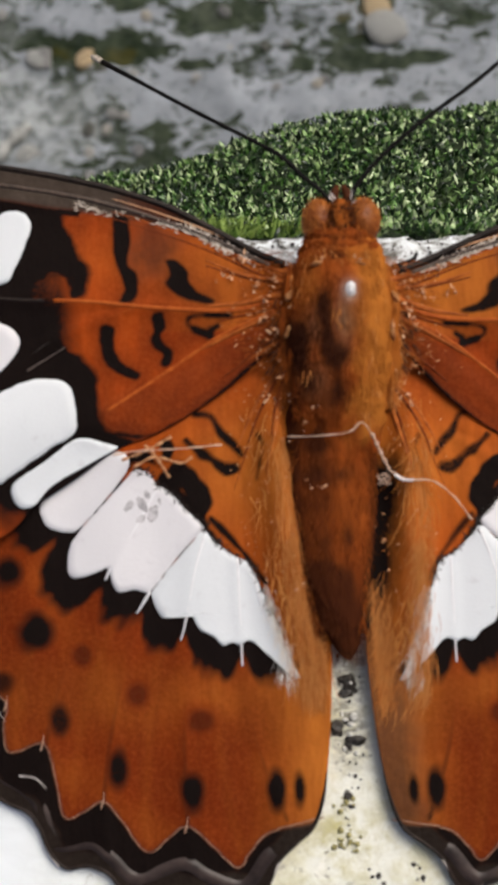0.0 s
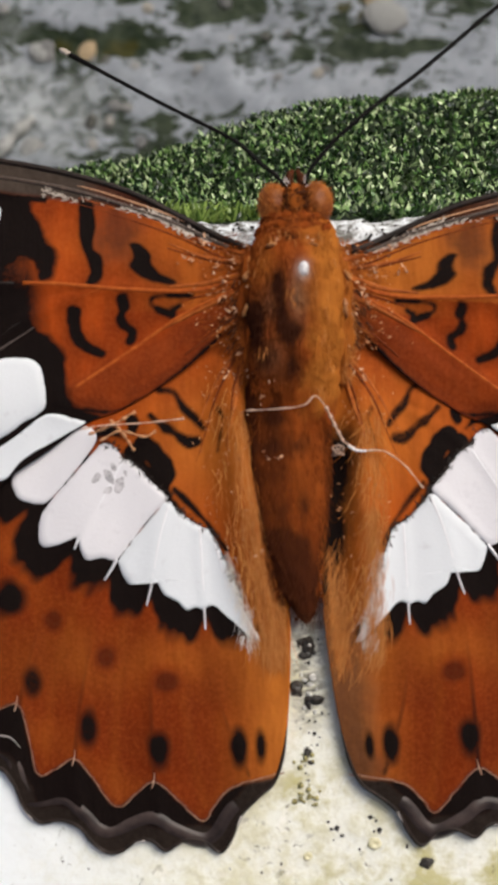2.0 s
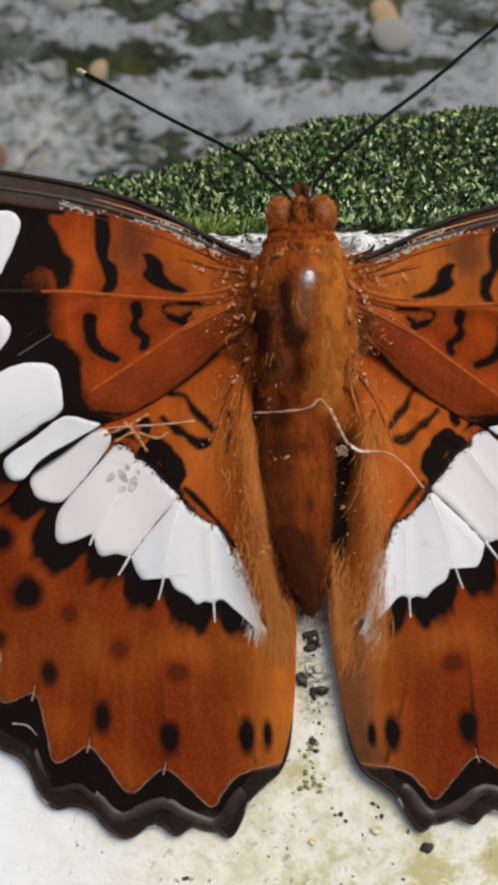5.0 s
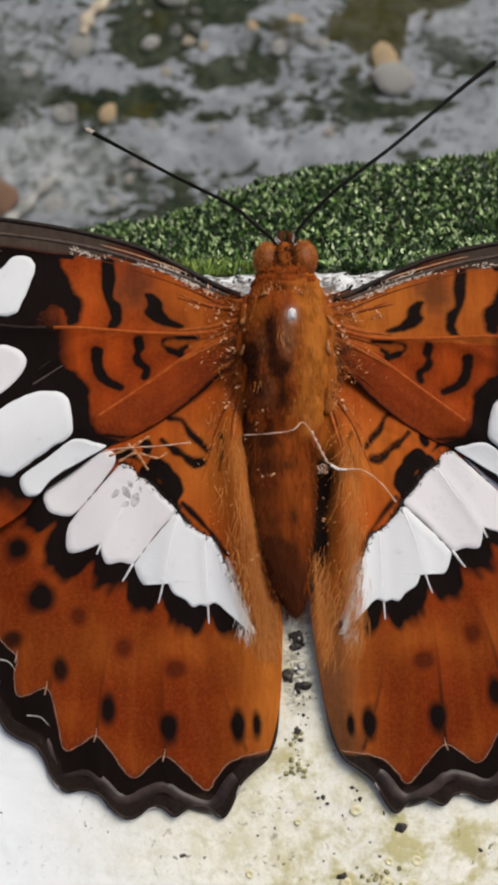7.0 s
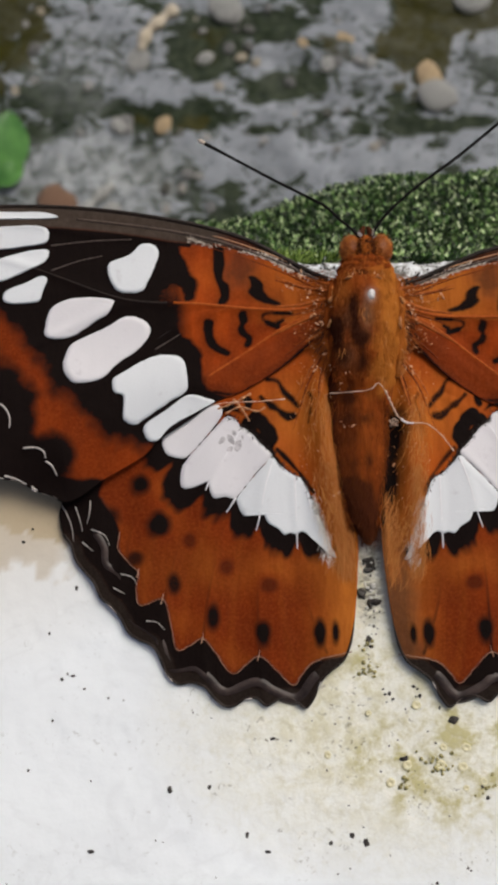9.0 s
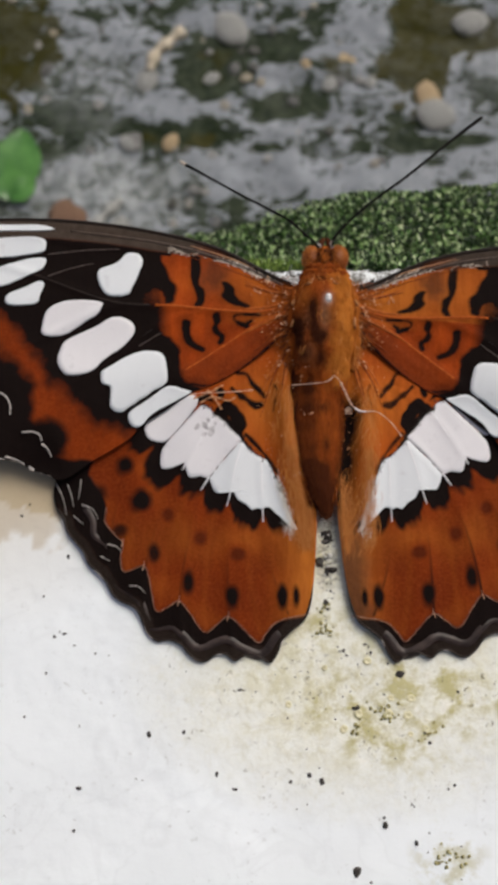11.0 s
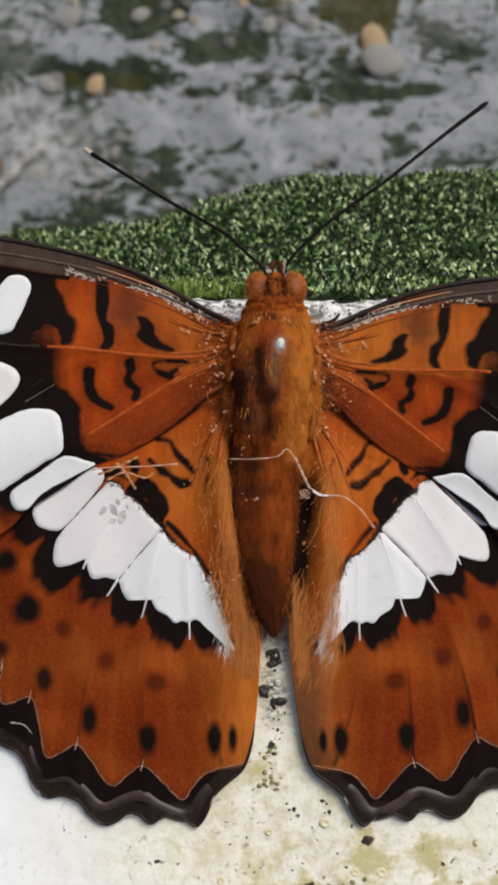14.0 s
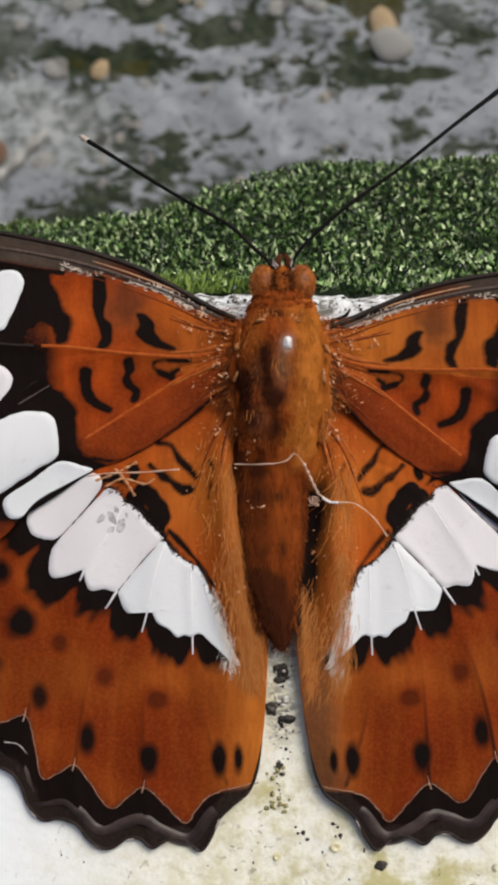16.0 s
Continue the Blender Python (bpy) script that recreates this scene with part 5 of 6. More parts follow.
        for line in ([(-2.4, 6.15), (-4.0, 5.92), (-5.4, 5.62)], [(-2.4, 5.05), (-3.6, 4.35), (-5.3, 3.15)], [(-2.6, 7.15), (-4.2, 7.5), (-6.0, 8.05)], [(-2.5, 7.65), (-4.0, 8.1), (-5.6, 8.75)]):
            add_vein(fw, line, 0.075, fw_height, lay_f, M_VEIN_RUST, 0.0, "root_vein", 30, 0.4)
        for line in ([(-2.6, 3.2), (-3.1, 1.6), (-3.3, 0.0), (-3.7, -1.6)], [(-3.0, 3.0), (-3.9, 1.2), (-4.6, -0.9), (-5.2, -2.6)]):
            add_vein(hw, line, 0.085, lift_h, lay_h, M_VEIN_RUST, -0.02, "root_vein", 30, 0.15)
        # raised folds where the wings join the body
        for line, r in (([(-2.0, 7.0), (-3.2, 7.35), (-4.6, 7.7), (-6.0, 8.3)], 0.16), ([(-2.0, 6.5), (-3.0, 6.6), (-4.4, 6.35), (-6.0, 6.25)], 0.20), ([(-2.1, 5.9), (-3.2, 5.7), (-4.6, 5.15), (-6.4, 4.3)], 0.18),
                        ([(-2.0, 7.4), (-2.9, 7.75), (-4.2, 8.3), (-6.0, 9.05)], 0.14), ([(-2.2, 5.2), (-3.0, 4.6), (-4.2, 3.9)], 0.17)):
            add_vein(fw, line, r, fw_height, lay_f, M_FOLD, -0.03, "root_fold", 40, 0.3)
        for line, r in (([(-2.2, 3.6), (-2.8, 2.2), (-3.1, 0.6), (-3.5, -1.2)], 0.20), ([(-2.6, 3.8), (-3.7, 2.2), (-4.6, 0.4), (-5.3, -1.4)], 0.14)):
            add_vein(hw, line, r, lift_h, lay_h, M_FOLD, -0.06, "root_fold", 40, 0.3)
        # silky fringe along the fold beside the body
        count = 1500
        ys = rng.uniform(-10.5, 1.0, count)
        pick = np.column_stack([-(2.45 if side < 0 else 3.7) - rng.normal(0.0, 0.40 if side < 0 else 0.28, count) - 0.08 * (ys + 2), ys])
        ways = np.column_stack([-side * rng.uniform(-0.1, 0.45, count), -1.0 + rng.normal(0, 0.15, count), rng.uniform(0.0, 0.10, count)])
        hairs("fringe_hairs", np.column_stack([lay_h(pick), lift_h(pick) - 0.01]), ways, rng.uniform(0.6, 1.6, count), 0.010, M_SILKY, hw, "fine ochre hairs beside the body", 0.03)
        pick = np.column_stack([rng.normal(-3.3 if side < 0 else -3.7, 0.45, 130), rng.uniform(-8.5, 2.5, 130)])
        pick[:, 0] = np.maximum(pick[:, 0], np.interp(pick[:, 1], [-9.4, -7.2, -5.0, -3.0], [-1.9, -2.7, -3.5, -4.6]) + np.abs(rng.normal(0, 0.25, 130)))
        ways = np.column_stack([-side * rng.uniform(-0.5, 0.7, 130), -1.0 + rng.normal(0, 0.25, 130), rng.uniform(0.02, 0.2, 130)])
        hairs("stray_hairs", np.column_stack([lay_h(pick), lift_h(pick) + 0.02]), ways, rng.uniform(0.7, 1.7, 130), 0.016, M_TUFT, hw, "loose tawny hairs beside the body", 0.03)
        count = 900
        ys = rng.uniform(-11.0, -4.0, count) if side < 0 else rng.triangular(-11.5, -9.5, -5.0, count)
        pick = np.column_stack([-1.15 - np.abs(rng.normal(0, 0.4, count)), ys])
        ways = np.column_stack([-side * rng.uniform(-0.1, 0.55, count), -1.0 + rng.normal(0, 0.15, count), rng.uniform(-0.05, 0.15, count)])
        hairs("margin_fur", np.column_stack([lay_h(pick), lift_h(pick)]), ways, rng.uniform(0.4, 1.0, count), 0.010, M_SILKY, hw, "soft ochre fur along the inner edge", 0.1)
        count = 300
        at = curve_through([(-3.5, -6.0), (-2.95, -7.9), (-2.5, -9.2), (-2.55, -9.7), (-2.9, -9.7)], 100)[rng.integers(0, 100, count)]
        pick = at + np.column_stack([rng.normal(-0.12, 0.15, count), rng.normal(0, 0.2, count)])
        ways = np.column_stack([-side * rng.uniform(-0.35, 0.55, count), -1.0 + rng.normal(0, 0.15, count), rng.uniform(0.0, 0.16, count)])
        hairs("white_hairs", np.column_stack([lay_h(pick), lift_h(pick) + 0.04]), ways, rng.uniform(0.25, 0.95, count), 0.008, M_PALE, hw, "pale hairs fanning out of the white band's tip", 0.05)
        for cx, cy, a, b, turn in ((-8.9, -2.35, 0.15, 0.36, 0.5), (-8.45, -2.75, 0.19, 0.42, -0.3), (-9.5, -2.4, 0.14, 0.26, -0.7), (-8.95, -2.95, 0.22, 0.14, 0.5), (-8.7, -1.9, 0.12, 0.2, 0.3), (-8.15, -2.2, 0.07, 0.15, 0.3)):
            ring = []
            for u in np.arange(12) * 0.5236:
                g, h = a * rng.uniform(0.85, 1.4) * math.cos(u), b * rng.uniform(0.85, 1.25) * math.sin(u)
                ring.append(np.array([cx + g * math.cos(turn) - h * math.sin(turn), cy + g * math.sin(turn) + h * math.cos(turn)]))
            if side < 0:
                q, f = fan(ring, np.array([cx, cy]), 3, 24)
                mesh_part("smudge", from_arrays("smudge", np.column_stack([lay_h(q), lift_h(q) + 0.066]) * MM, f), M_SMUDGE, hw, "grey smudge on white scales")

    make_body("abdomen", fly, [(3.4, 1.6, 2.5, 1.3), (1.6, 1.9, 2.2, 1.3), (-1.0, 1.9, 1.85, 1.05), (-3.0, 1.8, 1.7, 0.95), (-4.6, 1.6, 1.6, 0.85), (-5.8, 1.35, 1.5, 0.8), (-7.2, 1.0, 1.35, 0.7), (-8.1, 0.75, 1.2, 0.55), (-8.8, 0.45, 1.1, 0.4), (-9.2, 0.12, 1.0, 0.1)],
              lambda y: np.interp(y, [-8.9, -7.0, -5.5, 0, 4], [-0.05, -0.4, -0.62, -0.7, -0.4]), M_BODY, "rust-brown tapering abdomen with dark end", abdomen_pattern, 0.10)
    make_body("thorax", fly, [(8.9, 1.55, 2.9, 1.0), (8.1, 1.9, 2.9, 1.35), (6.2, 2.15, 2.8, 1.65), (4.2, 2.1, 2.7, 1.6), (2.4, 2.0, 2.55, 1.5), (1.0, 1.85, 2.3, 1.3), (-0.2, 1.6, 2.0, 1.1), (-1.2, 1.0, 1.9, 0.85), (-1.6, 0.3, 1.9, 0.4)],
              lambda y: np.interp(y, [0, 5, 9], [-0.35, -0.18, -0.12]), M_BODY, "furry ochre-brown thorax with a bare pale shiny spot", thorax_pattern, 0.13)
    for side in (-1, 1):
        cx = -0.2 + side * 2.02
        make_body("wing_base", fly, [(8.0, 0.2, 2.2, 0.3), (7.3, 0.45, 2.5, 0.55), (6.2, 0.55, 2.55, 0.6), (5.0, 0.5, 2.45, 0.55), (3.4, 0.5, 2.3, 0.5), (1.6, 0.2, 1.8, 0.25)], lambda y: cx, M_BODY, "furry rust shoulder at the wing root",
                  lambda ca, sa, y: (0.9 * blot(ca, y, 0.0, 4.6, 1.5, 0.6) * (side < 0) + 0.6 * max(0, noise.noise(Vector((ca * 2, y * 1.8, side)))), 0.25 + 0.2 * side, 0, 1), 0.5, 50, 36)
    make_body("head", fly, [(10.6, 0.5, 3.0, 0.5), (10.2, 0.95, 3.1, 0.8), (9.6, 1.3, 3.1, 1.0), (9.0, 1.25, 3.0, 1.0), (8.6, 1.1, 2.9, 0.9)], lambda y: -0.12, M_BODY, "furry rust head",
              lambda ca, sa, y: (0.9 * (0.25 < abs(ca) < 0.55) * (sa > 0), 0.25, 0, 1), 0.1, 40, 40)
    for k, (y, half) in enumerate(((8.85, 1.35), (8.4, 1.6))):
        ring = [(-0.2 + half * math.cos(a), y + 0.08 * math.sin(3 * a + k) + 0.12 * math.sin(a), 2.75 + 1.25 * math.sin(a)) for a in np.linspace(0.1, math.pi - 0.1, 40)]
        tube("collar", ring, [0.26 + 0.12 * noise.noise(Vector((q[0] * 3, k, 0))) for q in ring], M_BODY, fly, "furry rust collar", 10)
        at = np.array(ring)[rng.integers(2, 38, 260)] + np.column_stack([rng.normal(0, 0.06, 260), rng.normal(0.02, 0.14, 260), np.full(260, 0.2)])
        hairs("collar_fur", at, np.column_stack([rng.normal(0, 0.3, 260), rng.normal(-0.6, 0.4, 260), rng.uniform(0.0, 0.5, 260)]), rng.uniform(0.15, 0.4, 260), 0.025, M_RUST, fly, "short rust collar fur", 0.1)
    for x, y, length, half, turn in ((1.98, 5.0, 0.55, 0.11, 10), (-2.42, 5.05, 0.5, 0.10, -24), (-1.25, 7.62, 0.10, 0.26, 10), (0.5, 7.6, 0.09, 0.3, -6), (2.15, 6.4, 0.30, 0.13, 30), (-2.4, 6.5, 0.30, 0.14, -30)):
        bm = bmesh.new()
        bmesh.ops.create_uvsphere(bm, u_segments=20, v_segments=12, radius=1.0)
        lift = 3.05 if abs(x) > 1.5 else 4.15
        for v in bm.verts:
            w = 1 + 0.3 * noise.noise(v.co * 2.0 + Vector((x * 3, y, 0)))
            v.co = Matrix.Rotation(radians(turn), 3, "Z") @ Vector((v.co.x * half * w * (1 - 0.45 * v.co.y), v.co.y * length, v.co.z * 0.2 * w))
            v.co = (v.co + Vector((x, y, lift))) * MM
        part("tegula", bm, M_TEGULA, fly, "tan scaly flap at the wing root")
    for side in (-1, 1):
        bm = bmesh.new()
        bmesh.ops.create_uvsphere(bm, u_segments=32, v_segments=20, radius=0.90 * MM)
        for v in bm.verts:
            v.co = Vector((v.co.x * 0.86, v.co.y * 1.1, v.co.z * 0.9))
            v.co += Vector(((-0.12 + side * 0.95) * MM, 9.70 * MM, 3.2 * MM))
        part("eye", bm, M_EYE, fly, "hairy orange-brown compound eye")
        a, b = rng.uniform(0, 2 * math.pi, 260), rng.uniform(0.15, 1.4, 260)
        n = np.column_stack([np.cos(a) * np.cos(b), np.sin(a) * np.cos(b), np.sin(b)])
        hairs("eye_fuzz", np.array([-0.12 + side * 0.95, 9.70, 3.2]) + n * np.array([0.76, 0.97, 0.80]), n + rng.normal(0, 0.3, (260, 3)), rng.uniform(0.08, 0.2, 260), 0.014, M_TUFT, fly, "short golden eye hairs", 0.0)
        palp = curve_through([(-0.12 + side * 0.35, 10.3, 3.2), (-0.12 + side * 0.3, 10.8, 3.3), (-0.12 + side * 0.12, 11.25, 3.2)], 12)
        tube("palp", palp, np.linspace(0.36, 0.12, 12), M_PALP, fly, "dark pointed palp", 10)
        tuft = np.column_stack([rng.normal(-0.12 + side * 0.45, 0.12, 7), rng.uniform(10.2, 10.7, 7), rng.uniform(3.4, 3.7, 7)])
        hairs("bristles", tuft, np.column_stack([side * rng.uniform(0, 0.6, 7), rng.uniform(0.5, 1.0, 7), rng.uniform(0.2, 0.8, 7)]), rng.uniform(0.25, 0.5, 7), 0.028, M_PALE, fly, "pale bristles at the mouth", 0.0)
    left = curve_through([(-0.5, 10.3, 3.6), (-0.96, 10.91, 3.6), (-1.7, 11.61, 3.4), (-2.59, 12.55, 3.2), (-3.64, 13.3, 2.9), (-6.28, 15.07, 1.9), (-9.59, 17.61, 0.0), (-11.35, 18.97, -1.05)], 60)
    right = curve_through([(0.25, 10.4, 3.5), (0.6, 11.2, 3.6), (1.61, 12.32, 3.8), (2.83, 13.37, 4.0), (4.35, 14.5, 4.1), (5.88, 15.61, 4.2), (8.96, 18.12, 4.3), (11.4, 20.03, 4.3)], 60)
    for line in (left, right):
        radii = 0.10 + 0.006 * np.sin(np.arange(60) * 2.1)
        radii[44:] += np.linspace(0, 0.045, 16)
        radii[-1] = 0.05
        shaft = tube("antenna", line, radii, M_CHITIN, fly, "thin black clubbed antenna", 8)
        if line is left:
            tube("antenna_tip", line[-4:] + np.array([0, 0, 0.02]), radii[-4:] * 1.06, M_FLECK, shaft, "pale worn antenna tip", 8)
    for side in (-1, 1):
        for y0, x1, y1 in ((7.6, 3.6, 9.0), (5.6, 3.4, 4.6), (4.4, 2.6, 2.2)):
            leg = curve_through([(-0.3 + side * 1.2, y0, 1.8), (side * (x1 - 0.6), (y0 + y1) / 2, 1.4), (side * x1, y1, 0.12)], 16)
            tube("leg", leg, np.linspace(0.16, 0.07, 16), M_CHITIN, fly, "thin dark leg", 6)

    def coat(name, count, y0, y1, half, mid, high, lengths, material, label, way_y=-1.0, lift=0.35, span=(0.05, 3.09), skin=None):
        ys = rng.uniform(y0, y1, count)
        a = rng.uniform(*span, count)
        hw_, md, hh = np.interp(ys, *half), np.interp(ys, *mid), np.interp(ys, *high)
        n = np.column_stack([np.cos(a), 0 * a, np.sin(a)])
        roots = np.column_stack([np.interp(ys, [-8.2, -7.0, -5.5, 0, 4], [-0.25, -0.5, -0.66, -0.6, -0.2]) + hw_ * np.cos(a) * 1.01, ys, md + hh * np.sin(a) * 1.01])
        ways = n * lift + np.array([0, way_y, 0]) + rng.normal(0, 0.16, (count, 3))
        hairs(name, roots, ways, rng.uniform(*lengths, count), 0.02, material, fly, label, 0.1, [skin(math.cos(b), math.sin(b), y) for b, y in zip(a, ys)] if skin else None)

    def bristled(ca, sa, y):
        dark, ochre, bare, clothed = thorax_pattern(ca, sa, y)
        return dark, ochre, bare * 0.6, clothed

    ty = [0.9, 2.4, 4.2, 6.2, 8.1, 8.9]
    shape = (ty, [1.75, 2.0, 2.1, 2.15, 1.85, 1.45]), (ty, [2.4, 2.6, 2.7, 2.8, 2.9, 2.9]), (ty, [1.35, 1.55, 1.7, 1.75, 1.4, 1.0])
    coat("thorax_fur", 3600, 1.2, 9.2, *shape, (0.15, 0.36), M_COAT, "short brown and ochre fur", lift=0.14, skin=bristled)
    def on_thorax(x, y, out=0.04):
        half, mid, high = np.interp(y, *shape[0]), np.interp(y, *shape[1]), np.interp(y, *shape[2])
        q = np.clip((x - np.interp(y, [0, 4], [-0.6, -0.2])) / half, -0.97, 0.97)
        return np.column_stack([x, y, mid + high * np.sqrt(1 - q * q) + out])

    for spots, spread, material, label, width in (
            ([(-1.5, 8.1), (-0.9, 8.2), (-0.3, 8.2), (0.4, 8.2), (1.0, 8.1), (-1.9, 7.2), (1.6, 7.0), (1.85, 6.0), (-2.1, 6.5), (0.7, 5.6), (1.2, 4.6), (1.0, 3.4), (1.2, 2.2), (0.9, 1.2), (-1.9, 3.0), (-0.3, 5.3)], 0.2, M_SILKY, "light ochre tufts on the back", 0.018),):
        at = np.repeat(np.array(spots), 9, 0)
        at = at + rng.normal(0, spread, at.shape)
        count = len(at)
        ways = np.column_stack([rng.normal(0, 0.2, count), -1.0 + rng.normal(0, 0.15, count), rng.uniform(-0.05, 0.15, count)])
        hairs("back_tuft", on_thorax(at[:, 0], at[:, 1]), ways, rng.uniform(0.25, 0.6, count), width, material, fly, label, 0.1)
    bm = bmesh.new()
    bmesh.ops.create_uvsphere(bm, u_segments=28, v_segments=16, radius=MM)
    knob = on_thorax(np.array([0.13]), np.array([6.42]), 0.02)[0]
    for v in bm.verts:
        w = 1 + 0.25 * noise.noise(v.co / MM * 1.6)
        v.co = Vector((v.co.x * 0.24 * w, v.co.y * 0.30 * w, v.co.z * 0.13 * w)) + Vector(knob) * MM
    part("bare_spot", bm, plain_material("bare_chitin", (0.34, 0.30, 0.28), (0.80, 0.80, 0.82), 3.0, 0.22, 0.6, 0.05), fly, "bare pale glossy spot on the back")
    at = np.column_stack([np.repeat([-0.45, 0.25, -0.1], 16) + rng.normal(0, 0.09, 48), rng.uniform(8.9, 10.2, 48), np.full(48, 4.02)])
    hairs("head_tuft", at, np.column_stack([rng.normal(0, 0.3, 48), rng.uniform(-0.3, 0.8, 48), rng.uniform(0.1, 0.5, 48)]), rng.uniform(0.2, 0.45, 48), 0.04, M_PALP, fly, "dark hair tufts between the eyes", 0.1)
    spots = np.array([(-2.32, 1.97, 2.7), (-1.37, 1.61, 3.8), (-1.88, 0.81, 3.2), (-2.49, 0.45, 2.4), (-1.61, -1.77, 3.3), (-1.2, -1.9, 3.4), (-3.18, -3.19, 2.1), (-1.99, -5.9, 2.0), (-2.3, 6.0, 3.3), (1.95, 5.0, 3.3), (-0.95, 7.7, 4.2), (0.35, 7.7, 4.3)])
    at = np.repeat(spots, 4, 0) + rng.normal(0, 0.09, (48, 3))
    hairs("body_flecks", at, rng.normal(0, 1, (48, 3)), rng.uniform(0.08, 0.26, 48), 0.045, M_GLINT, fly, "pale loose scales coloured as glints", 0.0)
    at = np.column_stack([rng.normal(-0.7, 0.75, 70), rng.uniform(-8.0, 2.5, 70), np.zeros(70)])
    at[:, 2] = np.interp(at[:, 1], [-8.2, -5, -1, 2.4], [1.55, 2.2, 2.75, 3.7]) - 0.28 * (at[:, 0] + 0.65) ** 2
    hairs("abdomen_flecks", at, rng.normal(0, 1, (70, 3)) * np.array([1, 1, 0.3]), rng.uniform(0.06, 0.2, 70), 0.035, M_GOLD, fly, "tiny loose scales coloured as glints on the abdomen", 0.0)
    ay = [-8.2, -6.8, -5.0, -3.0, -1.0, 1.0, 2.4]
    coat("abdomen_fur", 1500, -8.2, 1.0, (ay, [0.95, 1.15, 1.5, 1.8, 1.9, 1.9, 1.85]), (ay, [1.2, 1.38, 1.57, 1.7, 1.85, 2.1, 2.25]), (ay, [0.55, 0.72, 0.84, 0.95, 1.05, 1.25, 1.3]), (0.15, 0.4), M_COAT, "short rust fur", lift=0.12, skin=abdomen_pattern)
    for side in (-1, 1):
        ys, a = rng.uniform(-7.8, 0.8, 700), rng.uniform(-0.1, 0.65, 700)
        half, mid, high = np.interp(ys, ay, [0.95, 1.15, 1.5, 1.8, 1.9, 1.9, 1.85]), np.interp(ys, ay, [1.2, 1.38, 1.57, 1.7, 1.85, 2.1, 2.25]), np.interp(ys, ay, [0.55, 0.72, 0.84, 0.95, 1.05, 1.25, 1.3])
        roots = np.column_stack([np.interp(ys, [-8.2, -7.0, -5.5, 0], [-0.25, -0.5, -0.66, -0.65]) + side * half * np.cos(a) * 0.96, ys, mid + high * np.sin(a) * 0.96])
        ways = np.column_stack([side * rng.uniform(0.0, 0.55, 700), -1.0 + rng.normal(0, 0.2, 700), rng.uniform(-0.2, 0.15, 700)])
        hairs("flank_fur", roots, ways, rng.uniform(0.3, 0.8, 700), 0.011, M_RUST, fly, "rust fur along the abdomen's flank")
    tip = np.column_stack([rng.normal(-0.1, 0.38, 260), rng.uniform(-9.0, -7.6, 260), rng.uniform(1.0, 1.6, 260)])
    hairs("tail_tuft", tip, np.column_stack([rng.normal(0, 0.3, 260), -rng.uniform(0.7, 1.0, 260), rng.uniform(-0.3, 0.1, 260)]), rng.uniform(0.3, 0.8, 260), 0.014, M_PALP, fly, "dark brown hair tuft at the abdomen's end")
    count = 900
    for side in (-1, 1):
        ys, a = rng.uniform(1.8, 8.2, count // 2), rng.uniform(0.1, math.pi - 0.1, count // 2)
        half = np.interp(ys, [1.6, 3.0, 4.6, 6.2, 7.5, 8.3], [0.2, 0.55, 0.7, 0.75, 0.6, 0.35])
        roots = np.column_stack([-0.2 + side * 2.25 + 0.7 * half * np.cos(a), ys, 2.2 + 0.7 * half * np.sin(a)])
        ways = np.column_stack([side * rng.uniform(0.0, 0.9, count // 2), -0.7 + rng.normal(0, 0.35, count // 2), rng.uniform(-0.2, 0.1, count // 2)])
        hairs("shoulder_fur", roots, ways, rng.uniform(0.25, 0.6, count // 2), 0.011, M_SILKY if side > 0 else M_RUST, fly, "rust and ochre shoulder fur")
    hy = [8.6, 9.0, 9.6, 10.3]
    coat("head_fur", 420, 8.6, 10.3, (hy, [1.1, 1.3, 1.4, 0.9]), (hy, [2.9, 3.0, 3.1, 3.1]), (hy, [0.9, 1.05, 1.05, 0.8]), (0.2, 0.45), M_FUR, "ochre head fur", way_y=0.2, lift=0.6)
    return fly


